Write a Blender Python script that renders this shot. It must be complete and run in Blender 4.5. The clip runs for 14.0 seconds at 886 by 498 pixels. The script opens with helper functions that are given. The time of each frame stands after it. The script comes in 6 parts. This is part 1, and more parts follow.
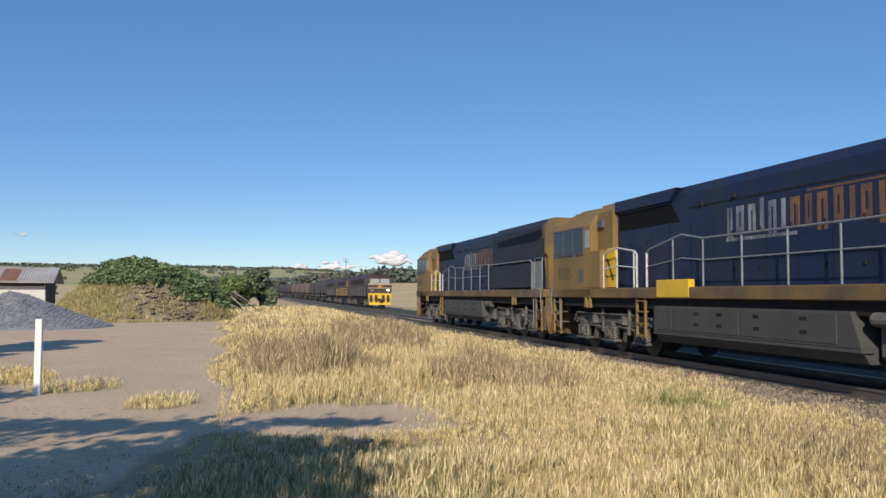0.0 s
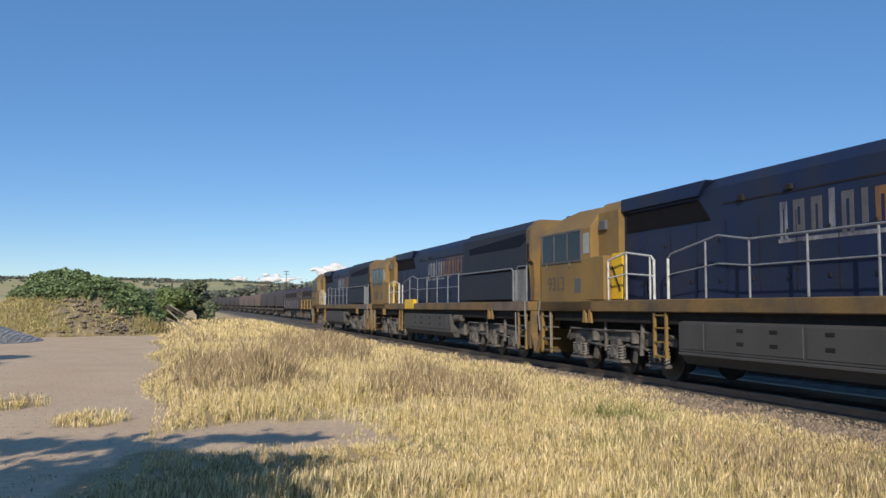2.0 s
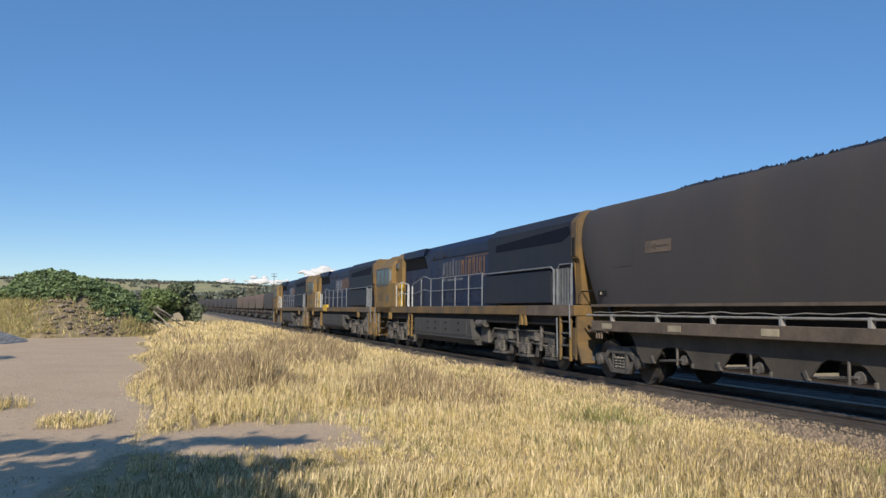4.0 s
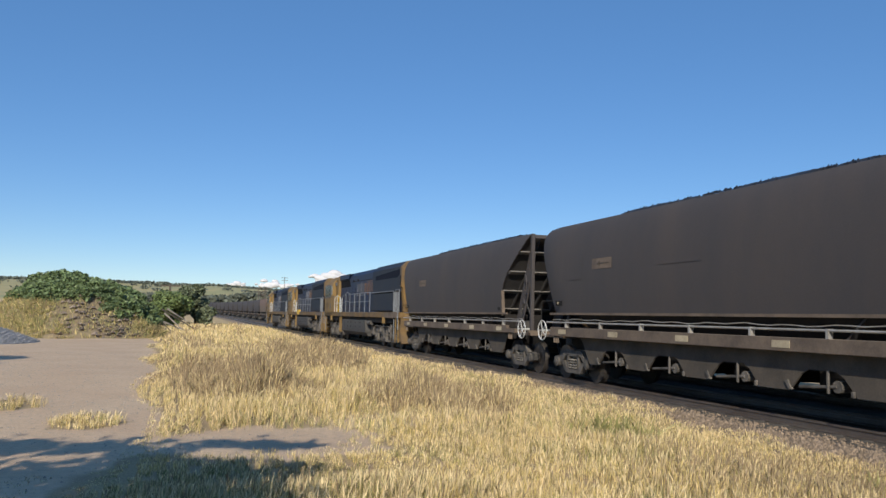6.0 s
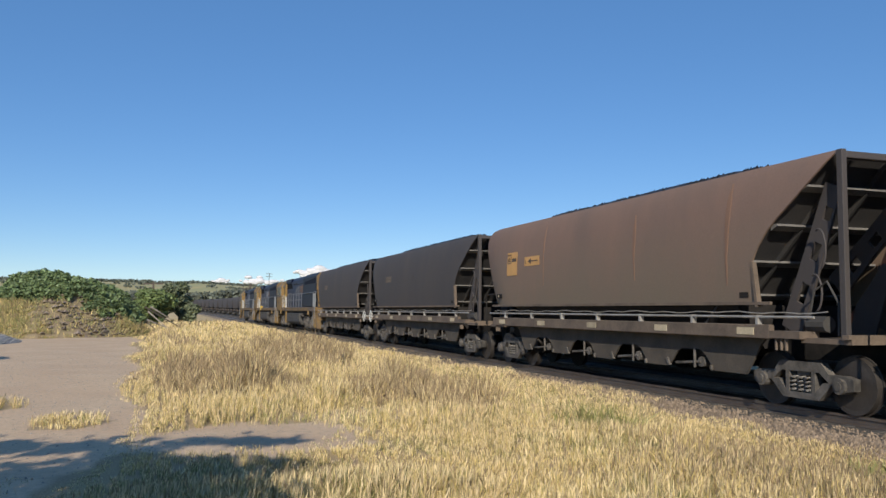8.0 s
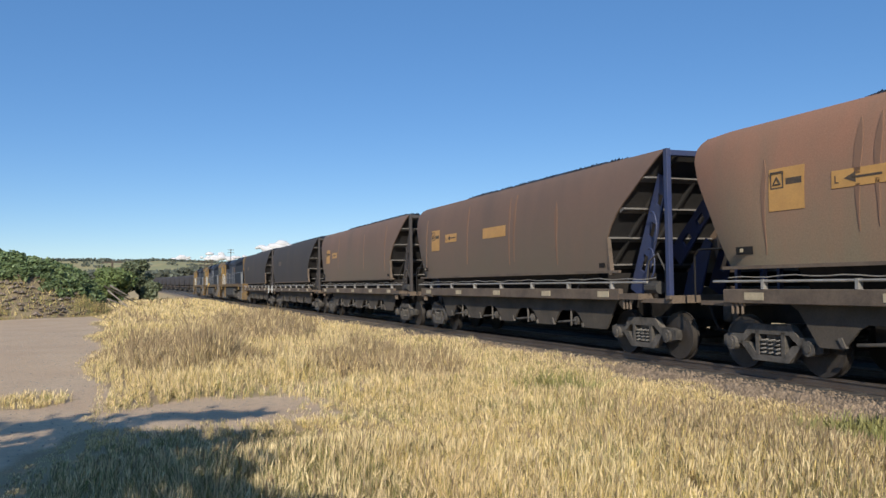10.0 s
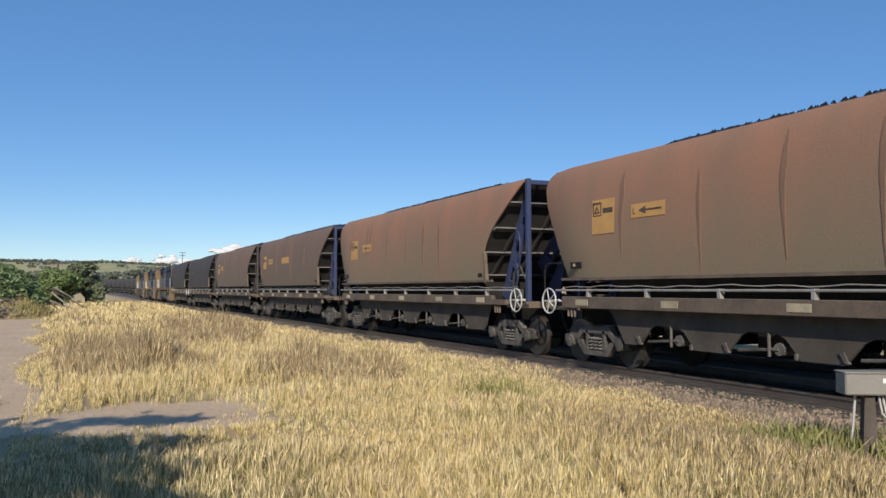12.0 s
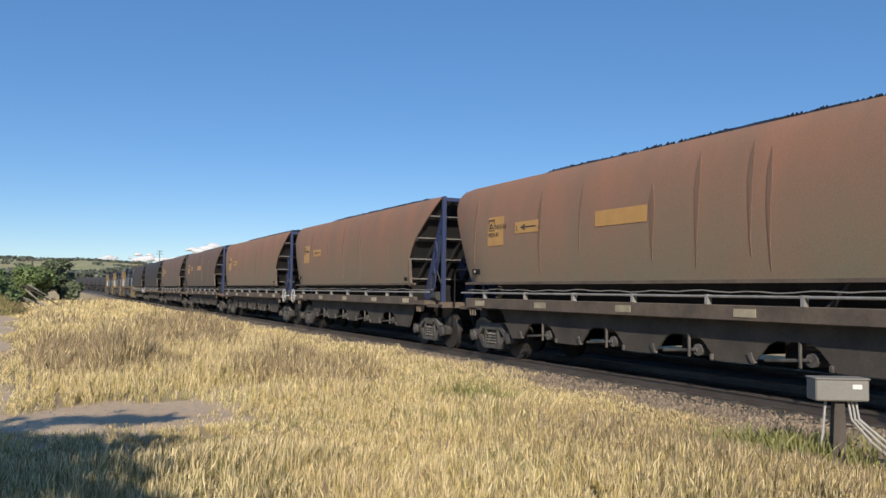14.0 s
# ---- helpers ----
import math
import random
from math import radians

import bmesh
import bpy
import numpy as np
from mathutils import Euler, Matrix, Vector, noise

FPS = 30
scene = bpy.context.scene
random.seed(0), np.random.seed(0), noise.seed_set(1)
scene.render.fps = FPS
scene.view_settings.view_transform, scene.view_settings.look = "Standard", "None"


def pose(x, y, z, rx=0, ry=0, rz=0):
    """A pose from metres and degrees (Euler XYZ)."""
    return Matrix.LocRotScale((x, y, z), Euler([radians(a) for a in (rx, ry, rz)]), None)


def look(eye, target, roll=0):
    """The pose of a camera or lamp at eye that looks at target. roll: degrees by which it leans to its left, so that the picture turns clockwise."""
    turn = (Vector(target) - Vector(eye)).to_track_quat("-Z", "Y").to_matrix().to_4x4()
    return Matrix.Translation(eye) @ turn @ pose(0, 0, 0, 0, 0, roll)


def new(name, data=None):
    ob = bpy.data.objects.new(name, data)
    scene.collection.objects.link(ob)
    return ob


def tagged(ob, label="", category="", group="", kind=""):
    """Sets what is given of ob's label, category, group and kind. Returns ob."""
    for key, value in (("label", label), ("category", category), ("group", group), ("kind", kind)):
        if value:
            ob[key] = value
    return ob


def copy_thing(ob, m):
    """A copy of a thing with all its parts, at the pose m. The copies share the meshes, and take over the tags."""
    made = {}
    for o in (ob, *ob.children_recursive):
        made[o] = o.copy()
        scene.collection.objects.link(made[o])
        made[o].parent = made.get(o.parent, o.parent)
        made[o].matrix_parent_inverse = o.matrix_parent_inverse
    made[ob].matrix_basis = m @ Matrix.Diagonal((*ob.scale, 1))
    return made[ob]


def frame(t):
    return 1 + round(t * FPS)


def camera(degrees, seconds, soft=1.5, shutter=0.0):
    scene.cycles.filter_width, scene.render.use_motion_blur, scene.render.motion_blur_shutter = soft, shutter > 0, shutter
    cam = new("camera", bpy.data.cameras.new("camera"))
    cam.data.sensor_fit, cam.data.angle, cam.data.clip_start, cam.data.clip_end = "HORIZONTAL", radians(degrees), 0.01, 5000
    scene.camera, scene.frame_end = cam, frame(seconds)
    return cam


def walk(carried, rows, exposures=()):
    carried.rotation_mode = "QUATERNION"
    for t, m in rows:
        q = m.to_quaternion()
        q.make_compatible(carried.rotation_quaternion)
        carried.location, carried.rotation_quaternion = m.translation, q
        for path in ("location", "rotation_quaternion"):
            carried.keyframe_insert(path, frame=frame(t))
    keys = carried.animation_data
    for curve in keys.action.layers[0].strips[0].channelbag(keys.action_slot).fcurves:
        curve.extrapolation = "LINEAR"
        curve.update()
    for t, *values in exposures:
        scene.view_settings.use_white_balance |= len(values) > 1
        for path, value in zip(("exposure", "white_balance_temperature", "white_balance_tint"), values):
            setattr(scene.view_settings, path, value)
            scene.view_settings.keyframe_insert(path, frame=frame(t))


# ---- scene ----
cam = camera(56.8, 14.0)
PATH = [
    (0.0, pose(-0.000, 0.000, 1.750, 93.202, -0.247, -13.505)),
    (0.5, pose(0.006, 0.022, 1.756, 93.662, -0.061, -14.490)),
    (1.0, pose(0.010, 0.009, 1.766, 93.985, -0.030, -15.377)),
    (1.5, pose(0.013, -0.002, 1.767, 94.049, -0.104, -16.534)),
    (2.0, pose(0.029, -0.026, 1.770, 94.085, -0.151, -17.568)),
    (2.5, pose(0.027, -0.021, 1.764, 94.123, -0.252, -18.310)),
    (3.0, pose(0.034, -0.013, 1.767, 94.166, -0.271, -18.623)),
    (5.5, pose(0.025, -0.021, 1.768, 94.693, -1.286, -17.773)),
    (6.0, pose(0.010, -0.047, 1.772, 94.765, -1.400, -17.731)),
    (6.5, pose(0.021, -0.037, 1.767, 94.845, -1.430, -17.724)),
    (7.0, pose(0.027, -0.022, 1.766, 94.910, -1.403, -17.943)),
    (9.5, pose(0.075, -0.163, 1.768, 92.655, 1.165, -20.239)),
    (10.0, pose(0.037, -0.227, 1.753, 92.376, 0.797, -21.230)),
    (10.5, pose(0.120, -0.262, 1.759, 92.401, 0.340, -22.483)),
    (11.0, pose(0.220, -0.255, 1.749, 92.658, -0.037, -23.542)),
    (11.5, pose(0.248, -0.262, 1.739, 92.766, -0.015, -24.098)),
    (12.0, pose(0.234, -0.275, 1.742, 92.792, 0.088, -24.337)),
    (12.5, pose(0.250, -0.282, 1.740, 92.756, 0.165, -24.521)),
    (13.0, pose(0.262, -0.291, 1.736, 92.838, -0.028, -24.783)),
    (13.5, pose(0.245, -0.303, 1.746, 92.891, -0.351, -25.272)),
    (14.0, pose(0.245, -0.298, 1.739, 92.960, -0.645, -25.810)),
]
walk(cam, PATH)

# ---- light ----
SUN_TO = Vector((-0.40, -0.92, 0.0)).normalized()
SUN_EL = radians(28)
sun_dir = Vector((SUN_TO.x * math.cos(SUN_EL), SUN_TO.y * math.cos(SUN_EL), math.sin(SUN_EL)))
world = bpy.data.worlds.new("sky")
scene.world = world
world.use_nodes = True
wn = world.node_tree.nodes
sky = wn.new("ShaderNodeTexSky")
sky.sky_type = "NISHITA"
sky.sun_disc = False
sky.sun_elevation = SUN_EL
sky.sun_rotation = math.atan2(SUN_TO.x, SUN_TO.y)
sky.air_density, sky.dust_density, sky.ozone_density = 0.8, 0.0, 2.6
tone = wn.new("ShaderNodeHueSaturation")
tone.inputs["Hue"].default_value, tone.inputs["Saturation"].default_value = 0.505, 1.22
world.node_tree.links.new(sky.outputs[0], tone.inputs["Color"])
haze = wn.new("ShaderNodeMixRGB")
haze.inputs[0].default_value, haze.inputs[2].default_value = 0.27, (1.95, 4.5, 9.0, 1)
world.node_tree.links.new(tone.outputs[0], haze.inputs[1])
world.node_tree.links.new(haze.outputs[0], wn["Background"].inputs[0])
wn["Background"].inputs[1].default_value = 0.099
sun = new("sun", bpy.data.lights.new("sun", "SUN"))
sun.data.energy, sun.data.angle, sun.data.color = 4.5, radians(0.5), (1.0, 0.91, 0.76)
sun.matrix_world = look((0, 0, 50) , Vector((0, 0, 50)) - sun_dir)
scene.view_settings.exposure = 0.0


# ---- materials ----
def material(name, colour, rough=0.6, metal=0.0, second=None, grain=30.0, stain=1.2, amount=0.35, bump=0.15, streak=1.0, island=0.0, per_object=0.0, coat=0.0, dust=None):
    """A node material: colour with a second tone worn in by stains, fine grain and relief; streak stretches the stains
    downwards; dust is a colour mixed in towards the foot.
    """
    m = bpy.data.materials.new(name)
    m.use_nodes = True
    n, l = m.node_tree.nodes, m.node_tree.links
    b = n["Principled BSDF"]
    b.inputs["Roughness"].default_value, b.inputs["Metallic"].default_value = rough, metal
    b.inputs["Coat Weight"].default_value = coat
    tc = n.new("ShaderNodeTexCoord")
    mp = n.new("ShaderNodeMapping")
    mp.inputs["Scale"].default_value = (1, 1, 1 / streak)
    l.new(tc.outputs["Object"], mp.inputs[0])
    big = n.new("ShaderNodeTexNoise")
    big.inputs["Scale"].default_value, big.inputs["Detail"].default_value, big.inputs["Roughness"].default_value = stain, 6, 0.65
    l.new(mp.outputs[0], big.inputs["Vector"])
    fine = n.new("ShaderNodeTexNoise")
    fine.inputs["Scale"].default_value, fine.inputs["Detail"].default_value = grain, 4
    l.new(tc.outputs["Object"], fine.inputs["Vector"])
    ramp = n.new("ShaderNodeValToRGB")
    ramp.color_ramp.elements[0].position, ramp.color_ramp.elements[1].position = 0.38, 0.68
    l.new(big.outputs[0], ramp.inputs[0])
    mix = n.new("ShaderNodeMixRGB")
    second = second or tuple(c * 0.6 for c in colour)
    mix.inputs[1].default_value, mix.inputs[2].default_value = (*colour, 1), (*second, 1)
    scale = n.new("ShaderNodeMath")
    scale.operation = "MULTIPLY"
    scale.inputs[1].default_value = min(1.0, amount * 2)
    l.new(ramp.outputs[0], scale.inputs[0])
    l.new(scale.outputs[0], mix.inputs[0])
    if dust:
        # olive-brown tone, mixed in more towards the foot of the sheet
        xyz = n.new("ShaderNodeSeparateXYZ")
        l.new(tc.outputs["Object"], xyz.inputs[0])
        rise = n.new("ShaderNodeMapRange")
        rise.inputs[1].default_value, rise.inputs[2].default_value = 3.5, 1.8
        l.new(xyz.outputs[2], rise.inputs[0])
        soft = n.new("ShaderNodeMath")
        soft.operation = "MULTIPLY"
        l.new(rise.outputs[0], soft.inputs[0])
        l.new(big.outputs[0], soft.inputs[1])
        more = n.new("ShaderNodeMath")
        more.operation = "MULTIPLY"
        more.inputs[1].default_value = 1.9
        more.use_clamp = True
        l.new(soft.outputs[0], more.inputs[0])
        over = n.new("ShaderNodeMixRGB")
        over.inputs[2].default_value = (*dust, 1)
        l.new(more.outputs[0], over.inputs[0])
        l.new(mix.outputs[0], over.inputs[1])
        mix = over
    hsv = n.new("ShaderNodeHueSaturation")
    l.new(mix.outputs[0], hsv.inputs["Color"])
    val = n.new("ShaderNodeMapRange")
    val.inputs[3].default_value, val.inputs[4].default_value = 1 - amount * 0.6, 1 + amount * 0.6
    l.new(fine.outputs[0], val.inputs[0])
    last = val.outputs[0]
    for weight, node, socket in ((island, "ShaderNodeNewGeometry", "Random Per Island"), (per_object, "ShaderNodeObjectInfo", "Random")):
        if weight:
            g = n.new(node)
            r = n.new("ShaderNodeMapRange")
            r.inputs[3].default_value, r.inputs[4].default_value = 1 - weight, 1 + weight
            l.new(g.outputs[socket], r.inputs[0])
            mul = n.new("ShaderNodeMath")
            mul.operation = "MULTIPLY"
            l.new(last, mul.inputs[0])
            l.new(r.outputs[0], mul.inputs[1])
            last = mul.outputs[0]
    l.new(last, hsv.inputs["Value"])
    l.new(hsv.outputs[0], b.inputs["Base Color"])
    if bump:
        bp = n.new("ShaderNodeBump")
        bp.inputs["Strength"].default_value, bp.inputs["Distance"].default_value = bump, 0.02
        l.new(fine.outputs[0], bp.inputs["Height"])
        l.new(bp.outputs[0], b.inputs["Normal"])
    return m


M_BLUE = material("faded navy paint", (0.013, 0.024, 0.068), 0.5, 0.0, (0.028, 0.032, 0.046), 40, 0.9, 0.4, 0.05, 3.0)
M_GREYBLUE = material("grey panel paint", (0.022, 0.028, 0.043), 0.6, 0.0, (0.034, 0.035, 0.040), 40, 0.9, 0.35, 0.05, 2.0)
M_YELLOW = material("dusty yellow paint", (0.26, 0.158, 0.042), 0.65, 0.0, (0.13, 0.088, 0.045), 30, 1.0, 0.35, 0.05, 2.0)
M_FRAME = material("grimy yellow sill paint", (0.215, 0.128, 0.040), 0.65, 0.0, (0.08, 0.062, 0.045), 30, 0.8, 0.5, 0.06)
M_BRIGHT = material("safety yellow paint", (0.75, 0.47, 0.02), 0.45, 0.0, (0.5, 0.3, 0.03), 30, 2.0, 0.25, 0.03)
M_TANK = material("dusty grey tank paint", (0.066, 0.063, 0.061), 0.75, 0.0, (0.048, 0.045, 0.042), 30, 1.2, 0.4, 0.08, 2.0)
M_BOGIE = material("dust caked grey steel", (0.145, 0.130, 0.115), 0.85, 0.0, (0.04, 0.037, 0.034), 25, 3.0, 0.5, 0.2)
M_BLACK = material("sooty black steel", (0.018, 0.017, 0.017), 0.8, 0.0, (0.035, 0.03, 0.028), 25, 3.0, 0.4, 0.1)
M_CHROME = material("pale rail paint", (0.62, 0.63, 0.62), 0.45, 0.0, (0.35, 0.34, 0.32), 60, 6.0, 0.4, 0.02)
M_DULLRAIL = material("dirty grey rail paint", (0.22, 0.24, 0.27), 0.5, 0.0, (0.12, 0.12, 0.12), 60, 6.0, 0.4, 0.02)
M_GLASS = material("dark cab glass", (0.02, 0.025, 0.03), 0.08, 0.0, (0.035, 0.035, 0.035), 20, 2.0, 0.3, 0.0)
# the pale base colour stands in for sky mirrored in the panes
M_PALEGLASS = material("pale glass, reflection in its colour", (0.33, 0.34, 0.32), 0.2, 0.0, (0.24, 0.24, 0.22), 20, 2.0, 0.3, 0.0)
M_WHITE = material("worn white lettering paint", (0.27, 0.28, 0.30), 0.6, 0.0, (0.035, 0.04, 0.07), 40, 3.0, 0.5, 0.02, 3.0)
M_ORANGE = material("worn orange lettering paint", (0.21, 0.10, 0.035), 0.6, 0.0, (0.055, 0.045, 0.05), 40, 4.0, 0.5, 0.02, 4.0)
M_NUMBER = material("faded black figures", (0.07, 0.055, 0.045), 0.7, 0.0, (0.16, 0.11, 0.06), 40, 6.0, 0.3, 0.0)
M_STRIPE = material("grey hazard stripe", (0.10, 0.10, 0.105), 0.6, 0.0, None, 40, 3.0, 0.3, 0.02)
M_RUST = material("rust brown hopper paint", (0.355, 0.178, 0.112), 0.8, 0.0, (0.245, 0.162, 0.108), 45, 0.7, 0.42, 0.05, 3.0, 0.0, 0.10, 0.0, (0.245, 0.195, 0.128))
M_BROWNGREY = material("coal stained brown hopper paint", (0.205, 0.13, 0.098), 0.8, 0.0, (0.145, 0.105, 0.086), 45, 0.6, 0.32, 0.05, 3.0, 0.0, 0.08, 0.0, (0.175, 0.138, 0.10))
M_DARKGREY = material("coal blackened hopper paint", (0.058, 0.052, 0.053), 0.75, 0.0, (0.086, 0.069, 0.061), 45, 0.6, 0.3, 0.05, 3.0)
M_CREASE = material("crease shade brown", (0.235, 0.138, 0.092), 0.85, 0.0, (0.185, 0.108, 0.074), 60, 3.0, 0.3, 0.0, 4.0)
M_SILL = material("dusty brown underframe", (0.175, 0.132, 0.098), 0.8, 0.0, (0.085, 0.065, 0.052), 30, 1.6, 0.45, 0.1)
M_SKIRT = material("coal dusted skirt plate", (0.100, 0.083, 0.066), 0.85, 0.0, (0.055, 0.047, 0.040), 30, 1.6, 0.45, 0.12)
M_NAVY = material("dark blue end frame paint", (0.035, 0.050, 0.13), 0.5, 0.0, (0.055, 0.06, 0.09), 30, 1.8, 0.35, 0.05)
M_ENDSHEET = material("dark grey end sheet", (0.050, 0.046, 0.045), 0.85, 0.0, (0.030, 0.030, 0.034), 30, 1.6, 0.4, 0.1)
M_LEDGE = material("dusty ledge steel", (0.20, 0.19, 0.18), 0.8, 0.0, (0.11, 0.10, 0.10), 30, 2.6, 0.4, 0.08)
M_PIPE = material("pale air pipe", (0.45, 0.43, 0.40), 0.5, 0.3, (0.25, 0.23, 0.21), 50, 4.0, 0.35, 0.02)
M_PLATE = material("orange data panel", (0.58, 0.32, 0.10), 0.55, 0.0, (0.45, 0.24, 0.08), 50, 4.0, 0.25, 0.02)
M_CREAM = material("cream patch paint", (0.52, 0.44, 0.30), 0.6, 0.0, (0.34, 0.27, 0.18), 50, 4.0, 0.4, 0.02, 1.0, 0.0, 0.15)
M_INTAKESHADE = material("intake recess shade, painted black", (0.006, 0.006, 0.008), 0.9, 0.0, None, 60, 4.0, 0.4, 0.1)
M_WHEEL = material("worn wheel steel", (0.060, 0.052, 0.047), 0.6, 0.2, (0.035, 0.030, 0.028), 30, 4.0, 0.4, 0.05)
M_COAL = material("coal", (0.012, 0.012, 0.014), 0.55, 0.0, (0.025, 0.024, 0.024), 9, 2.0, 0.5, 0.6)
M_RAIL = material("rail steel", (0.20, 0.17, 0.15), 0.4, 0.6, (0.13, 0.09, 0.07), 30, 2.0, 0.3, 0.05)
M_SLEEPER = material("grey concrete sleeper", (0.085, 0.078, 0.07), 0.9, 0.0, (0.05, 0.045, 0.04), 30, 2.0, 0.4, 0.2, 1.0, 0.0, 0.15)
M_BALLAST = material("dusty brown ballast", (0.30, 0.225, 0.155), 0.95, 0.0, (0.15, 0.115, 0.085), 14, 0.9, 0.5, 1.0, 1.0, 0.35)
M_BEDSHADE = material("ballast with train shade painted in", (0.045, 0.040, 0.036), 0.95, 0.0, (0.09, 0.075, 0.06), 14, 0.9, 0.5, 1.0, 1.0, 0.35)
M_BANDSHADE = material("dark navy painted shade band", (0.006, 0.009, 0.022), 0.8, 0.0, None, 60, 4.0, 0.4, 0.1)
M_SPRING = material("dusty pale spring steel", (0.24, 0.22, 0.195), 0.7, 0.0, (0.12, 0.11, 0.10), 40, 4.0, 0.4, 0.05)
M_MAROON = material("maroon loco paint", (0.060, 0.026, 0.020), 0.6, 0.0, (0.042, 0.030, 0.025), 40, 1.0, 0.3, 0.03, 2.0)
M_LOCOORANGE = material("orange loco paint", (0.55, 0.22, 0.03), 0.5, 0.0, (0.36, 0.15, 0.03), 40, 1.0, 0.3, 0.03, 2.0)
M_POST = material("white post paint", (0.78, 0.78, 0.76), 0.6, 0.0, (0.6, 0.58, 0.54), 40, 3.0, 0.2, 0.05)
M_BOXGREY = material("weathered grey steel box", (0.26, 0.245, 0.22), 0.65, 0.0, (0.2, 0.18, 0.155), 40, 3.0, 0.3, 0.05)
M_TIMBER = material("weathered dark timber", (0.07, 0.055, 0.045), 0.9, 0.0, (0.13, 0.11, 0.09), 30, 3.0, 0.4, 0.3, 6.0)
M_DEAD = material("bleached dead wood", (0.34, 0.30, 0.26), 0.9, 0.0, (0.18, 0.15, 0.13), 30, 3.0, 0.4, 0.3)
M_CABLE = material("pale grey conduit", (0.5, 0.48, 0.45), 0.6, 0.0, None, 40, 3.0, 0.2, 0.02)
M_TIN = material("pale corrugated roof sheet", (0.55, 0.52, 0.48), 0.5, 0.2, (0.36, 0.24, 0.17), 20, 0.35, 0.4, 0.05)
M_TINRUST = material("rusted roof sheet", (0.24, 0.12, 0.075), 0.8, 0.0, (0.14, 0.075, 0.05), 20, 1.0, 0.4, 0.05)
M_SHEDWALL = material("white washed shed wall", (0.62, 0.61, 0.58), 0.8, 0.0, (0.45, 0.43, 0.4), 20, 1.0, 0.3, 0.1)
M_SHEDDARK = material("dark shed gable cladding", (0.05, 0.045, 0.042), 0.9, 0.0, None, 20, 1.0, 0.3, 0.1)
M_GRAVEL = material("blue metal gravel", (0.27, 0.27, 0.275), 0.9, 0.0, (0.19, 0.19, 0.195), 18, 1.5, 0.5, 0.8, 1.0, 0.4)
M_BARK = material("rough bark", (0.14, 0.105, 0.08), 0.9, 0.0, (0.07, 0.055, 0.045), 25, 3.0, 0.5, 0.5, 4.0)
M_LEAF = material("mid green leaves", (0.15, 0.205, 0.085), 0.55, 0.0, (0.10, 0.145, 0.06), 8, 0.8, 0.4, 0.0, 1.0, 0.45)
M_LEAFLIGHT = material("light green leaves", (0.17, 0.225, 0.08), 0.55, 0.0, (0.12, 0.165, 0.06), 8, 0.8, 0.4, 0.0, 1.0, 0.4)
M_LEAFGREY = material("grey green gum leaves", (0.16, 0.185, 0.105), 0.55, 0.0, (0.12, 0.145, 0.08), 8, 0.8, 0.4, 0.0, 1.0, 0.4)
# distance haze is put into this colour, greyer than the near leaves
M_HAZYLEAF = material("far woodland leaves with haze in the green", (0.12, 0.135, 0.105), 0.8, 0.0, (0.09, 0.105, 0.085), 0.5, 0.05, 0.4, 0.0, 1.0, 0.35)
M_GOLD = material("golden dry grass", (0.65, 0.51, 0.20), 0.6, 0.0, (0.52, 0.40, 0.16), 6, 0.5, 0.4, 0.0, 1.0, 0.32)
M_STRAW = material("pale straw seed heads", (0.72, 0.585, 0.325), 0.6, 0.0, (0.62, 0.45, 0.25), 6, 0.6, 0.35, 0.0, 1.0, 0.30)
M_BROWNWEED = material("brown seeding weeds", (0.31, 0.225, 0.125), 0.7, 0.0, (0.22, 0.165, 0.10), 6, 0.6, 0.35, 0.0, 1.0, 0.35)
M_GREENGRASS = material("olive green grass", (0.23, 0.23, 0.075), 0.6, 0.0, (0.30, 0.25, 0.095), 6, 0.6, 0.35, 0.0, 1.0, 0.35)
M_CLOUD = material("cloud white", (0.62, 0.62, 0.65), 1.0, 0.0, (0.58, 0.58, 0.62), 0.01, 0.004, 0.1, 0.0)
M_GLASS.node_tree.nodes["Principled BSDF"].inputs["Roughness"].default_value = 0.16
for m in (M_GLASS, M_INTAKESHADE, M_BLACK, M_BANDSHADE, M_BLUE, M_GREYBLUE):
    m.node_tree.nodes["Principled BSDF"].inputs["Specular IOR Level"].default_value = 0.2


# ---- mesh helpers ----
def part(name, bm, mat, parent=None, label="", smooth=False):
    me = bpy.data.meshes.new(name)
    bmesh.ops.recalc_face_normals(bm, faces=bm.faces)
    bm.to_mesh(me)
    bm.free()
    me.materials.append(mat)
    if smooth:
        me.polygons.foreach_set("use_smooth", [True] * len(me.polygons))
        me.set_sharp_from_angle(angle=radians(40))
    ob = new(name, me)
    ob.parent = parent
    return tagged(ob, label)


def raw(name, verts, faces, mat, parent=None, label="", smooth=False):
    me = bpy.data.meshes.new(name)
    me.from_pydata(verts, [], faces)
    me.materials.append(mat)
    if smooth:
        me.polygons.foreach_set("use_smooth", [True] * len(me.polygons))
    ob = new(name, me)
    ob.parent = parent
    return tagged(ob, label)


def box(bm, x0, x1, y0, y1, z0, z1, bevel=0.0):
    r = bmesh.ops.create_cube(bm, size=1, matrix=Matrix.Translation(((x0 + x1) / 2, (y0 + y1) / 2, (z0 + z1) / 2)) @ Matrix.Diagonal((abs(x1 - x0), abs(y1 - y0), abs(z1 - z0), 1)))
    if bevel:
        edges = list({e for v in r["verts"] for e in v.link_edges})
        bmesh.ops.bevel(bm, geom=edges, offset=bevel, segments=1, affect="EDGES")
    return bm


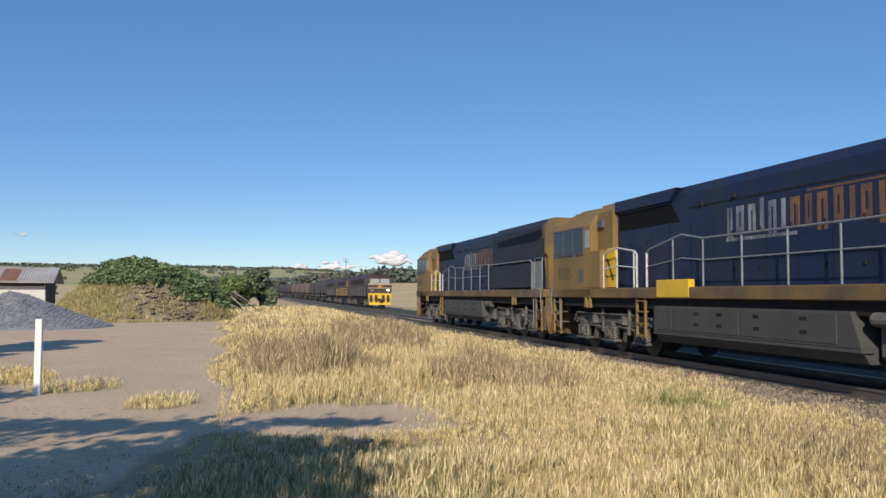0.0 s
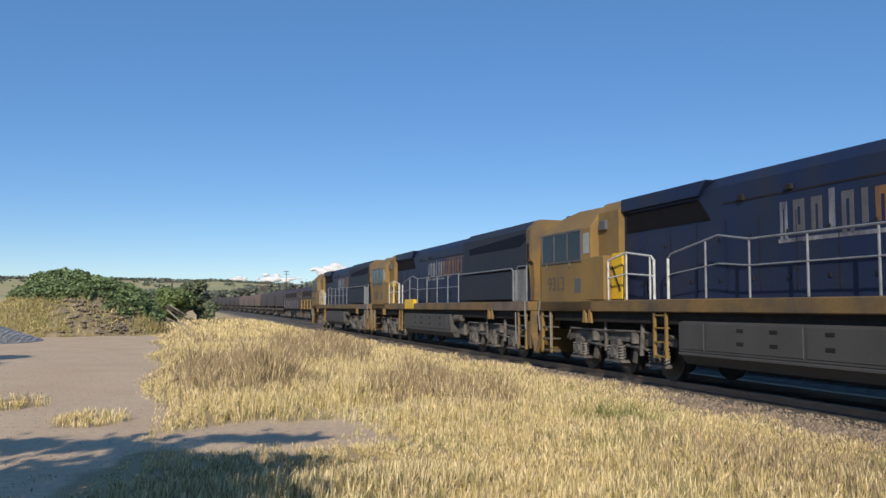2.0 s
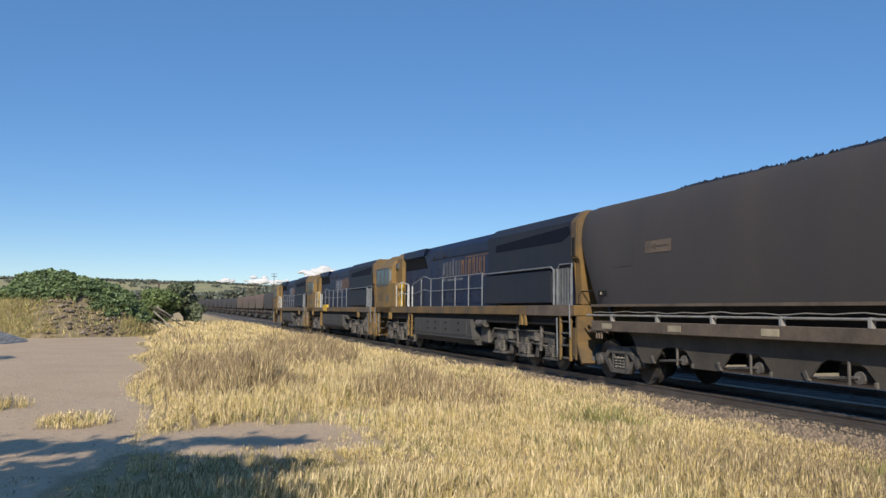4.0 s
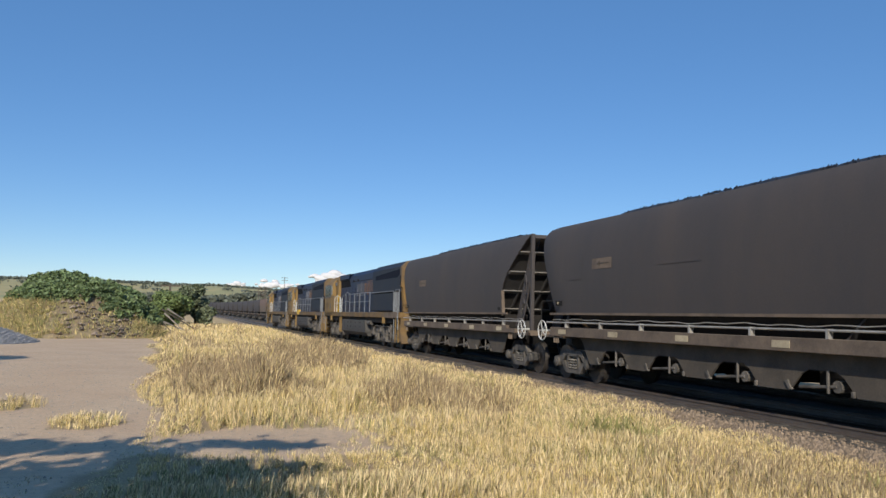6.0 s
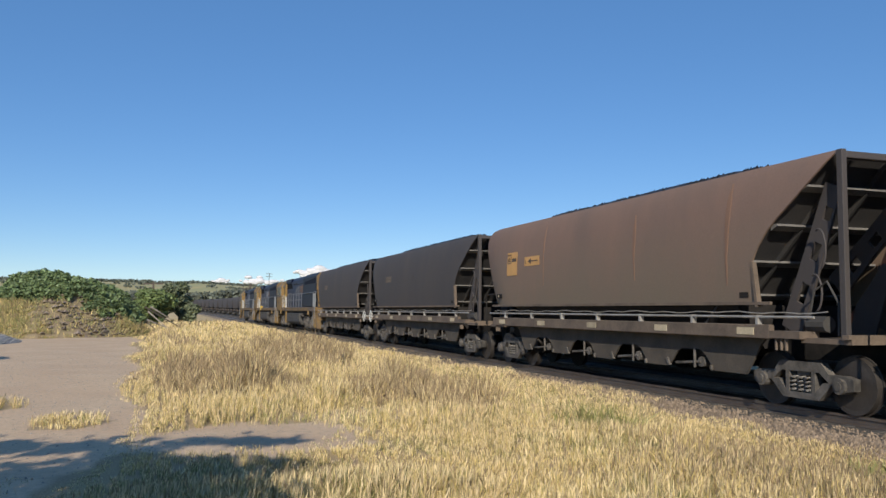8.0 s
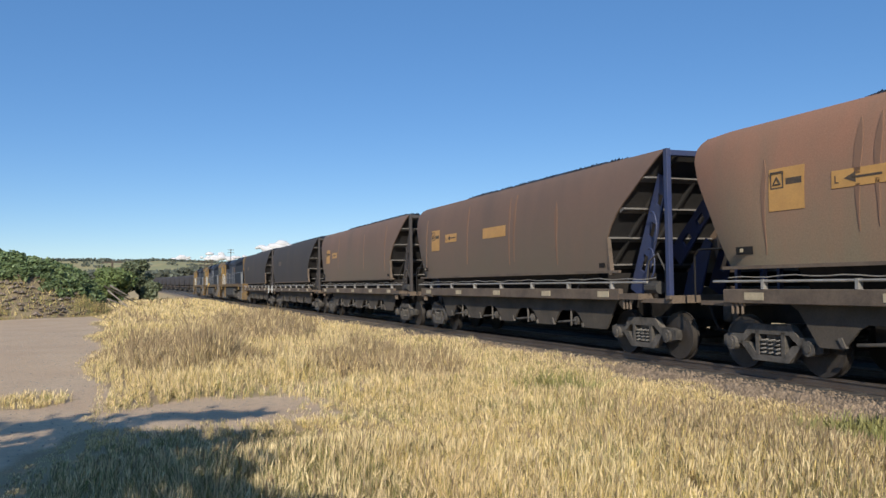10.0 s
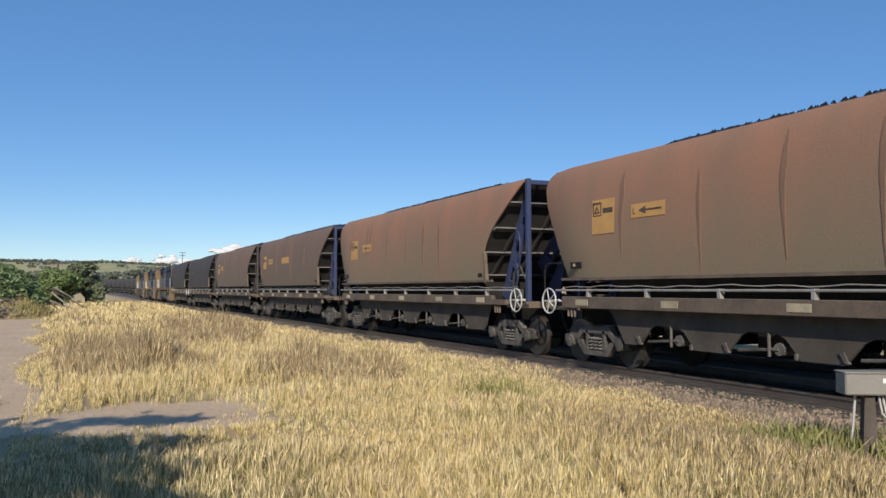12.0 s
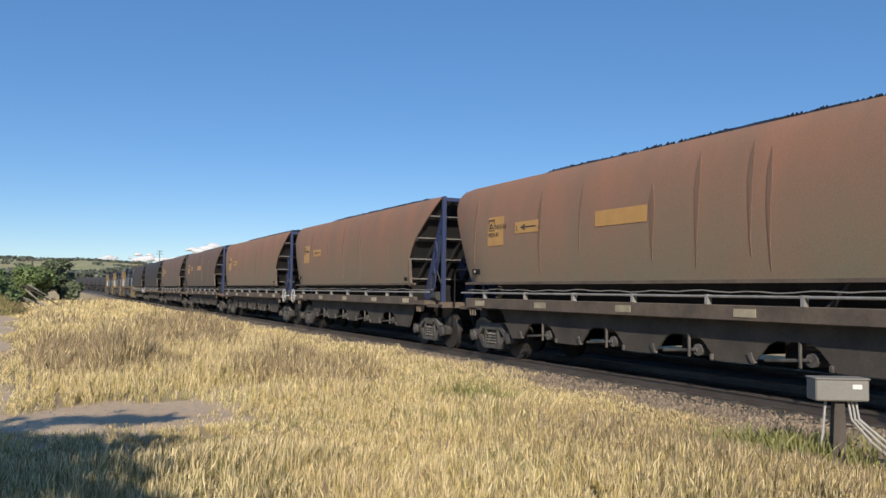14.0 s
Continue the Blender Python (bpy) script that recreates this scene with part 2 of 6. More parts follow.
def rod(bm, a, b, r, n=8, r2=None):
    a, b = Vector(a), Vector(b)
    d = b - a
    m = Matrix.Translation((a + b) / 2) @ d.to_track_quat("Z", "Y").to_matrix().to_4x4()
    bmesh.ops.create_cone(bm, cap_ends=True, segments=n, radius1=r, radius2=r if r2 is None else r2, depth=d.length, matrix=m)
    return bm


def pipe(bm, pts, r, n=6):
    """One bent tube through the points."""
    pts = [Vector(p) for p in pts]
    rings = []
    closed = (pts[0] - pts[-1]).length < 1e-5 and len(pts) > 3
    if closed:
        pts = pts[:-1]
    for i, p in enumerate(pts):
        a = pts[i - 1] if closed or i else p
        b = pts[(i + 1) % len(pts)] if closed or i < len(pts) - 1 else p
        d = (b - a).normalized()
        u = d.orthogonal().normalized() if not rings else (side - d * side.dot(d)).normalized()
        side = u
        v = d.cross(u)
        rings.append([bm.verts.new(p + (u * math.cos(t) + v * math.sin(t)) * r) for t in (2 * math.pi * k / n for k in range(n))])
    pairs = list(zip(rings, rings[1:])) + ([(rings[-1], rings[0])] if closed else [])
    for a, b in pairs:
        for k in range(n):
            bm.faces.new((a[k], a[(k + 1) % n], b[(k + 1) % n], b[k]))
    if not closed:
        bm.faces.new(rings[0][::-1])
        bm.faces.new(rings[-1])
    return bm


def prism_x(bm, yz, x0, x1):
    """The polygon yz drawn out from x0 to x1."""
    a = [bm.verts.new((x0, y, z)) for y, z in yz]
    b = [bm.verts.new((x1, y, z)) for y, z in yz]
    bm.faces.new(a)
    bm.faces.new(b[::-1])
    k = len(yz)
    for i in range(k):
        bm.faces.new((a[i], b[i], b[(i + 1) % k], a[(i + 1) % k]))
    return bm


def prism_y(bm, xz, y0, y1):
    a = [bm.verts.new((x, y0, z)) for x, z in xz]
    b = [bm.verts.new((x, y1, z)) for x, z in xz]
    bm.faces.new(a)
    bm.faces.new(b[::-1])
    k = len(xz)
    for i in range(k):
        bm.faces.new((a[i], b[i], b[(i + 1) % k], a[(i + 1) % k]))
    return bm


def cut(bm, co, no):
    """Slices off what lies on the side of no, and closes the hole."""
    g = bm.verts[:] + bm.edges[:] + bm.faces[:]
    r = bmesh.ops.bisect_plane(bm, geom=g, plane_co=co, plane_no=no, clear_outer=True)
    edges = [e for e in r["geom_cut"] if isinstance(e, bmesh.types.BMEdge)]
    if edges:
        bmesh.ops.contextual_create(bm, geom=edges)
    return bm


def B():
    return bmesh.new()


def thing(name, label, category, group="", kind=""):
    return tagged(new(name), label, category, group, kind)


# ---- the ground ----
def bend(s):
    """How far the line strays sideways: a hint to one side, then a long curve to the other."""
    if s < 150:
        return 0.0000255 * s * s + 0.00004 * max(0.0, s - 50) ** 2
    return 0.974 + 0.01565 * (s - 150) - 0.0002 * (s - 150) ** 2 if s < 520 else bend(519.9) - 0.13235 * (s - 519.9)


def swell(s):
    return 0.0 if s < 110 else 0.00002 * (s - 110) ** 2 if s < 520 else 3.36 + (s - 520) * 0.0164


TRACK_A, TRACK_B = 11.14, 15.25
RAIL_TOP = 0.18


def smooth_step(a, b, x):
    k = min(1.0, max(0.0, (x - a) / (b - a)))
    return k * k * (3 - 2 * k)


def height(x, y):
    """The lie of the land: flat here, a shallow drain beside the line, rising fields and a ridge far off."""
    z = 0.0
    near = smooth_step(45, 20, abs(y))
    z += 0.05 * noise.noise((x * 0.25, y * 0.25, 0.3)) * smooth_step(0, 2, abs(x - TRACK_A) - 3.0)
    off = abs(x - bend(y) - (TRACK_A + TRACK_B) / 2)
    z -= 0.12 * smooth_step(7.5, 4.6, off)
    if y > 110:
        z += swell(min(y, 520))
    d = math.hypot(x, y)
    if d > 300 and y > 0:
        z += 3.2 * smooth_step(330, 580, d)
    if d > 560:
        az = math.atan2(x, max(y, 1.0)) if y > 0 else 0.3
        top = 24 + 24 * smooth_step(0.30, -0.05, az)
        z += top * smooth_step(600, 1750, d) * (0.95 + 0.12 * noise.noise((x * 0.0011, y * 0.0011, 4)))
    if x > 24 and y > 40:
        z += 4.0 * smooth_step(60, 420, d) * smooth_step(24, 60, x)
    return z


def ground_material():
    m = bpy.data.materials.new("dirt track and dry ground")
    m.use_nodes = True
    n, l = m.node_tree.nodes, m.node_tree.links
    b = n["Principled BSDF"]
    b.inputs["Roughness"].default_value = 0.95
    tc = n.new("ShaderNodeTexCoord")

    def tex(scale, detail=6):
        t = n.new("ShaderNodeTexNoise")
        t.inputs["Scale"].default_value, t.inputs["Detail"].default_value = scale, detail
        l.new(tc.outputs["Object"], t.inputs["Vector"])
        return t.outputs[0]

    def mixed(fac, a, b2):
        x = n.new("ShaderNodeMixRGB")
        for s, v in ((x.inputs[0], fac), (x.inputs[1], a), (x.inputs[2], b2)):
            if isinstance(v, tuple):
                s.default_value = (*v, 1)
            else:
                l.new(v, s)
        return x.outputs[0]

    def ramp(v, a, b2):
        r = n.new("ShaderNodeMapRange")
        r.inputs[1].default_value, r.inputs[2].default_value = a, b2
        l.new(v, r.inputs[0])
        return r.outputs[0]

    dirt = mixed(ramp(tex(0.5), 0.35, 0.65), (0.62, 0.455, 0.295), (0.55, 0.38, 0.24))
    dirt = mixed(ramp(tex(9), 0.45, 0.75), dirt, (0.44, 0.325, 0.22))
    dirt = mixed(ramp(tex(60, 2), 0.55, 0.8), dirt, (0.68, 0.55, 0.41))
    straw = mixed(ramp(tex(1.3), 0.35, 0.65), (0.47, 0.35, 0.17), (0.42, 0.30, 0.18))
    straw = mixed(ramp(tex(40, 3), 0.4, 0.7), straw, (0.28, 0.20, 0.11))
    field = mixed(ramp(tex(0.012), 0.4, 0.6), (0.44, 0.36, 0.17), (0.32, 0.31, 0.15))
    field = mixed(ramp(tex(0.06), 0.5, 0.7), field, (0.36, 0.32, 0.15))
    stubble = mixed(ramp(tex(0.05), 0.4, 0.6), (0.58, 0.43, 0.22), (0.50, 0.37, 0.19))
    at = n.new("ShaderNodeAttribute")
    at.attribute_name = "cover"
    sep = n.new("ShaderNodeSeparateColor")
    l.new(at.outputs["Color"], sep.inputs[0])
    edge = n.new("ShaderNodeMath")
    edge.operation = "ADD"
    l.new(sep.outputs[0], edge.inputs[0])
    wob = n.new("ShaderNodeMapRange")
    wob.inputs[3].default_value, wob.inputs[4].default_value = -0.35, 0.35
    l.new(tex(1.6), wob.inputs[0])
    l.new(wob.outputs[0], edge.inputs[1])
    col = mixed(ramp(edge.outputs[0], 0.4, 0.6), dirt, straw)
    col = mixed(sep.outputs[1], col, mixed(sep.outputs[2], stubble, field))
    l.new(col, b.inputs["Base Color"])
    bp = n.new("ShaderNodeBump")
    bp.inputs["Strength"].default_value, bp.inputs["Distance"].default_value = 0.6, 0.03
    l.new(tex(25, 6), bp.inputs["Height"])
    l.new(bp.outputs[0], b.inputs["Normal"])
    return m


def road_edge(y):
    """The x at which the grass begins, beside the dirt track."""
    return -0.35 - 0.028 * max(0, y - 12) + 0.25 * math.sin(y * 0.55) + (0.0 if y > 11.5 else (11.5 - y) * -0.10)


def bare(x, y):
    """1 where the ground is bare dirt, 0 where grass covers it."""
    k = smooth_step(0.35, -0.35, x - road_edge(y))
    k = max(k, 0.94 * smooth_step(1.15, 0.45, math.hypot((x - 1.2) / 2.3, (y - 11.6) / 1.9) + 0.25 * noise.noise((x * 1.3, y * 1.3, 6))))
    k = max(k, 0.7 * smooth_step(1.1, 0.3, math.hypot((x - 3.4) / 2.2, (y - 13.6) / 1.8) + 0.25 * noise.noise((x * 1.3, y * 1.3, 8))))
    if y < 9.9:
        k *= max(smooth_step(8.9, 9.7, y + 0.3 * math.sin(x * 2.2)), 0.8 * smooth_step(0.0, -1.6, x) * smooth_step(6.5, 8.5, y))
    for cx, cy, r in ((-1.3, 13.9, 0.62), (-3.1, 16.6, 0.9), (-5.0, 18.4, 1.3)):
        k *= smooth_step(0.6, 1.1, math.hypot(x - cx, (y - cy) * 0.8) / r)
    return k


def build_ground():
    rings = [0.0]
    xs = sorted({round(s * v, 3) for s in (-1, 1) for v in list(np.arange(0, 24, 0.4)) + list(np.arange(24, 60, 3)) + list(np.arange(60, 300, 15)) + list(np.arange(300, 1000, 60)) + list(np.arange(1000, 4600, 300))})
    ys = sorted(set([round(v, 3) for v in list(np.arange(-4400, -200, 400)) + list(np.arange(-200, -20, 20)) + list(np.arange(-20, 60, 0.5)) + list(np.arange(60, 130, 3)) + list(np.arange(130, 600, 14)) + list(np.arange(600, 2400, 50)) + list(np.arange(2400, 4500, 300))]))
    verts, cover = [], []
    for y in ys:
        for x in xs:
            verts.append((x, y, height(x, y)))
            far = smooth_step(60, 110, math.hypot(x, y)) if x < 9 else smooth_step(18, 24, x)
            cover.append((1 - bare(x, y) if y < 80 else 1.0, far, smooth_step(450, 700, math.hypot(x, y))))
    w = len(xs)
    faces = [(j * w + i, j * w + i + 1, (j + 1) * w + i + 1, (j + 1) * w + i) for j in range(len(ys) - 1) for i in range(w - 1)]
    ob = raw("ground", verts, faces, ground_material(), None, "dry dirt ground with a bare track and stubble fields", True)
    tagged(ob, "", "ground", "", "structure")
    at = ob.data.color_attributes.new("cover", "FLOAT_COLOR", "POINT")
    at.data.foreach_set("color", [c for g, f, h in cover for c in (g, f, h, 1)])


build_ground()


# ---- the railway ----
def track_point(centre, s):
    return Vector((centre + bend(s), s, RAIL_TOP + swell(s)))


def ribbon(name, offsets, centre, s0, s1, step, mat, label, category, parent=None):
    """A long strip along the line: offsets are (across, up) from the rail's top at the line's middle."""
    ss = np.arange(s0, s1 + 0.01, step)
    verts, faces, k = [], [], len(offsets)
    for s in ss:
        p = track_point(centre, s)
        verts += [(p.x + a, p.y, p.z + u) for a, u in offsets]
    for j in range(len(ss) - 1):
        faces += [(j * k + i, j * k + i + 1, (j + 1) * k + i + 1, (j + 1) * k + i) for i in range(k - 1)]
    ob = raw(name, verts, faces, mat, parent, label)
    return tagged(ob, "", category, "", "structure") if parent is None else ob


def build_track():
    mid = (TRACK_B - TRACK_A)
    ribbon("ballast_bed", [(-3.1, -0.42), (-2.55, -0.27), (-1.75, -0.19), (0, -0.17), (mid / 2, -0.22), (mid, -0.17), (mid + 1.8, -0.19), (mid + 3.0, -0.42)],
           TRACK_A, -40, 900, 2.0, M_BALLAST, "dusty brown crushed stone ballast bed", "ballast")
    for centre in (TRACK_A, TRACK_B):
        # darker strip puts the shade under the trains into the ballast colour
        ribbon("coal_dust_bed", [(-1.62, -0.20), (-1.45, -0.168), (0, -0.160), (1.45, -0.168), (1.62, -0.20)], centre, -40, 900, 2.0, M_BEDSHADE, "ballast with train shade painted in between the rails", "ballast")
        for side in (-0.755, 0.755):
            prof = [(side + a, u) for a, u in ((-0.07, -0.16), (-0.07, -0.145), (-0.012, -0.13), (-0.012, -0.05), (-0.036, -0.04), (-0.036, -0.005), (-0.025, 0.0), (0.025, 0.0), (0.036, -0.005), (0.036, -0.04), (0.012, -0.05), (0.012, -0.13), (0.07, -0.145), (0.07, -0.16))]
            r = ribbon("rail", prof, centre, -40, 900, 3.0, M_RAIL, "brown steel rail with a worn bright head", "rail")
    # sleepers: the nearest ones are pieces of the ballast bed
    bed = bpy.data.objects["ballast_bed"]
    bm = prism_x(B(), [(-0.12, -0.30), (-0.12, -0.18), (-0.09, -0.155), (0.09, -0.155), (0.12, -0.18), (0.12, -0.30)], -1.3, 1.3)
    first = part("sleeper", bm, M_SLEEPER, bed)
    rng = random.Random(4)
    n = 0
    for centre in (TRACK_A, TRACK_B):
        s = -4.0
        while s < (80 if centre == TRACK_A else 60):
            ob = first if n == 0 else new("sleeper", first.data)
            ob.parent = bed
            p = track_point(centre, s)
            ob.location, ob.rotation_euler = (p.x + rng.uniform(-0.03, 0.03), p.y, p.z), (0, 0, rng.uniform(-0.012, 0.012))
            s += 0.62
            n += 1
    # loose stones of the near shoulder
    verts, faces = [], []
    for i in range(26000):
        y = rng.uniform(2.5, 26) if i % 3 else rng.uniform(26, 60)
        x = TRACK_A + bend(y) + (rng.uniform(-3.3, -1.1) if i % 6 else rng.uniform(-1.0, 1.0))
        a = x - TRACK_A - bend(y)
        z = RAIL_TOP + np.interp(a, (-3.3, -3.1, -2.55, -1.75, 0, 2), (-0.30, -0.28, -0.27, -0.19, -0.17, -0.2)) if a > -3.0 else -0.13
        if a > -3.0:
            z = RAIL_TOP + float(np.interp(a, (-3.1, -2.55, -1.75, 0, 2), (-0.42, -0.27, -0.19, -0.17, -0.2)))
        r = rng.uniform(0.020, 0.062)
        base = len(verts)
        for dx, dy, dz in ((1, 0, 0), (-0.3, 0.9, 0.1), (-0.8, -0.5, -0.1), (0.2, -0.9, 0.2), (0.1, 0.1, 1.0)):
            verts.append((x + dx * r * rng.uniform(0.6, 1.3), y + dy * r * rng.uniform(0.6, 1.3), z + dz * r * rng.uniform(0.5, 1.1)))
        faces += [(base, base + 1, base + 4), (base + 1, base + 2, base + 4), (base + 2, base + 3, base + 4), (base + 3, base, base + 4)]
    raw("ballast_stones", verts, faces, M_BALLAST, bed, "loose crushed stones")["kind"] = "stuff"


build_track()


# ---- vehicles; forward is +y, the origin lies on the rails at the front coupling ----
def wheelset(parent, y, r, name="wheelset"):
    bm = B()
    rod(bm, (-1.02, 0, 0), (1.02, 0, 0), 0.075, 10)
    for s in (-1, 1):
        rod(bm, (s * 0.69, 0, 0), (s * 0.72, 0, 0), r + 0.028, 28)
        rod(bm, (s * 0.72, 0, 0), (s * 0.825, 0, 0), r, 28)
        rod(bm, (s * 0.825, 0, 0), (s * 0.828, 0, 0), r * 0.83, 24, r * 0.8)
        rod(bm, (s * 0.82, 0, 0), (s * 0.86, 0, 0), 0.14, 14)
    ob = part(name, bm, M_WHEEL, parent, "steel wheels on an axle", True)
    ob.location = (0, y, r)
    return ob


def spring(parent, x, y, z0, z1, r, mat, label):
    n = max(3, int((z1 - z0) / 0.055))
    pts = [(x + r * math.cos(k * math.pi / 4), y + r * math.sin(k * math.pi / 4), z0 + (z1 - z0) * k / (8 * n)) for k in range(8 * n + 1)]
    part("spring", pipe(B(), pts, 0.017, 5), mat, parent, label)


def wagon_bogie(parent, y):
    bg = new("bogie")
    bg.parent = parent
    bg.location = (0, y, 0)
    bm = B()
    for s in (-1, 1):
        x0, x1 = s * 0.93, s * 1.07
        # cast side frame with two windows
        for part_yz in ([(-1.12, 0.40), (-1.12, 0.58), (-0.95, 0.62), (-0.62, 0.62), (-0.46, 0.80), (0.46, 0.80), (0.62, 0.62), (0.95, 0.62), (1.12, 0.58), (1.12, 0.40), (0.95, 0.37), (0.95, 0.46), (0.66, 0.46), (0.42, 0.64), (-0.42, 0.64), (-0.66, 0.46), (-0.95, 0.46), (-0.95, 0.37)],
                        [(-0.72, 0.50), (-0.40, 0.19), (0.40, 0.19), (0.72, 0.50), (0.50, 0.48), (0.30, 0.29), (-0.30, 0.29), (-0.50, 0.48)],
                        [(-0.33, 0.28), (-0.25, 0.28), (-0.25, 0.70), (-0.33, 0.70)], [(0.25, 0.28), (0.33, 0.28), (0.33, 0.70), (0.25, 0.70)]):
            prism_x(bm, part_yz, x0, x1)
        for ya in (-0.875, 0.875):
            rod(bm, (s * 0.90, ya, 0.46), (s * 1.13, ya, 0.46), 0.125, 12)
            rod(bm, (s * 1.13, ya, 0.46), (s * 1.15, ya, 0.46), 0.07, 10)
    box(bm, -1.0, 1.0, -0.16, 0.16, 0.56, 0.80, 0.02)
    for ya in (-0.42, 0.42):
        box(bm, -0.85, 0.85, ya - 0.05, ya + 0.05, 0.36, 0.46)
    part("side_frames", bm, M_BOGIE, bg, "cast steel side frames grey with dust")
    for s in (-1, 1):
        for ya in (-0.16, 0.0, 0.16):
            spring(bg, s * 1.02, ya, 0.30, 0.57, 0.062, M_SPRING, "pale coil spring")
    for ya in (-0.875, 0.875):
        wheelset(bg, ya, 0.46)
    return bg


WAGON_PITCH = 15.572
W_SECTION = [(1.40, 1.76), (1.43, 2.1), (1.445, 2.6), (1.435, 3.1), (1.40, 3.5), (1.34, 3.82), (1.26, 4.05), (1.18, 4.16)]


_zs = [1.76, 2.0, 2.25, 2.5, 2.75, 3.0, 3.2, 3.4, 3.6, 3.75, 3.88, 4.0, 4.09, 4.16]
W_SECTION = [(float(np.interp(z, [q[1] for q in W_SECTION], [q[0] for q in W_SECTION])), z) for z in _zs]


def hopper_front(z):
    return float(np.interp(z, (1.76, 2.1, 2.8, 3.4, 3.8, 4.05, 4.16), (1.28, 1.10, 0.76, 0.44, 0.28, 0.30, 0.46)))


def hopper_back(z):
    return float(np.interp(z, (1.76, 2.45, 2.62, 3.05, 3.45, 3.8, 4.16), (13.33, 13.22, 13.27, 13.66, 14.20, 14.62, 14.98)))


def slope_back(z):
    """Where the sloping end sheet runs inside the side sheets."""
    return float(np.interp(z, (1.2, 4.12), (11.6, 14.82)))


def coal_wagon(mat, near=True):
    """A bogie coal hopper with bulging sides, sloping ends in a blue frame, scalloped skirts and two bogies."""
    w = thing("coal_wagon", "coal hopper wagon, rust brown bulging sides, heaped with coal", "coal wagon", "wagons of the coal train")
    cols = 18
    # both bulging side sheets
    for s in (-1, 1):
        verts, faces = [], []
        k = len(W_SECTION)
        for i in range(cols + 1):
            for x, z in W_SECTION:
                a, b = hopper_front(z), hopper_back(z)
                round_in = 0.16 * max(0.0, 1 - i / 1.2) ** 2
                verts.append((s * (x - round_in), -(a + (b - a) * (i / cols)), z))
        n = len(verts)
        verts += [(x - s * 0.035, y, z) for x, y, z in verts]
        for i in range(cols):
            for j in range(k - 1):
                q = (i * k + j, i * k + j + 1, (i + 1) * k + j + 1, (i + 1) * k + j)
                faces += [q, tuple(v + n for v in q[::-1])]
        for j in range(k - 1):
            for i in (0, cols):
                faces.append((i * k + j, i * k + j + 1, i * k + j + 1 + n, i * k + j + n))
        for i in range(cols):
            for j in (0, k - 1):
                faces.append((i * k + j, (i + 1) * k + j, (i + 1) * k + j + n, i * k + j + n))
        side = raw("side_sheet", verts, faces, mat, w, "", True)
        side.data.set_sharp_from_angle(angle=radians(35))
    # lip along the foot of the sides, dark hopper chutes below
    bm = B()
    for s in (-1, 1):
        box(bm, s * 1.39, s * 1.455, -1.30, -13.66, 1.735, 1.79)
    part("lip", bm, M_SILL, w, "pale dusty lip")
    bm = B()
    prism_y(bm, [(-1.37, 1.74), (1.37, 1.74), (0.75, 0.95), (-0.75, 0.95)], -2.9, -12.7)
    hop = part("hopper_bottom", bm, M_BLACK, w, "black sloping hopper bottom")
    for yy in (-4.3, -6.6, -8.85, -11.1):
        part("chute", box(B(), -0.8, 0.8, yy - 0.5, yy + 0.5, 0.55, 0.98), M_BLACK, hop, "black discharge chute")
    part("centre_sill", box(B(), -0.3, 0.3, -0.35, -15.2, 0.78, 1.12), M_BLACK, w, "black centre sill")
    # sloping end sheets
    low = [(-(hopper_front(z) + 0.05), z) for _, z in W_SECTION]
    part("front_end_sheet", prism_x(B(), low + [(y - 0.03, z) for y, z in low[::-1]], -1.05, 1.05), mat, w, "dark sloping end sheet")
    verts, faces = [], []
    zs = [1.2, 1.8, 2.4, 3.0, 3.4, 3.7, 3.95, 4.12]
    for z in zs:
        half = -side_x(max(z, 1.76)) - 0.045
        verts += [(-half, -slope_back(z), z), (half, -slope_back(z), z), (half, -slope_back(z) + 0.05, z), (-half, -slope_back(z) + 0.05, z)]
    for i in range(len(zs) - 1):
        faces += [(4 * i + j, 4 * i + (j + 1) % 4, 4 * i + 4 + (j + 1) % 4, 4 * i + 4 + j) for j in range(4)]
    faces += [(3, 2, 1, 0), tuple(4 * len(zs) - 4 + j for j in range(4))]
    rear = raw("rear_end_sheet", verts, faces, M_ENDSHEET, w, "black rear slope sheet")
    for sx in (-1, 1):
        # edge flange on the lower end of the side sheet
        part("edge_flange", prism_x(B(), [(-13.19, 2.48), (-13.30, 1.70), (-13.37, 1.70), (-13.25, 2.48)], sx * 1.36, sx * 1.452), M_SILL, w, "pale edge flange")
    # ledges across the slope, rafters down it
    for z in (1.93, 2.50, 3.08, 3.66):
        half = -side_x(z) - 0.05
        yb = -slope_back(z)
        part("end_ledge", prism_x(B(), [(yb + 0.02, z - 0.09), (yb - 0.13, z - 0.018), (yb - 0.13, z + 0.018), (yb + 0.02, z + 0.018)], -half, half), M_LEDGE, rear, "dusty grey ledge")
    for x in (-0.78, 0.0, 0.78):
        part("rafter", prism_x(B(), [(-slope_back(1.25), 1.25), (-slope_back(4.05), 4.05), (-slope_back(4.05) - 0.10, 4.03), (-slope_back(1.25) - 0.10, 1.23)], x - 0.03, x + 0.03), M_ENDSHEET, rear)
    # blue end frames: posts, top rail, slanted braces with three holes
    for x0, x1, y0, y1, z1 in ((-1.21, -1.11, -15.06, -14.94, 4.16), (1.11, 1.21, -15.06, -14.94, 4.16), (-0.55, -0.45, -0.62, -0.54, 2.9), (0.45, 0.55, -0.62, -0.54, 2.9)):
        part("end_post", box(B(), x0, x1, y0, y1, 1.15, z1, 0.008), M_NAVY, w, "dark blue end post")
    part("end_rail", box(B(), -1.11, 1.11, -15.06, -14.92, 4.02, 4.13, 0.01), M_NAVY, w, "dark blue top rail")
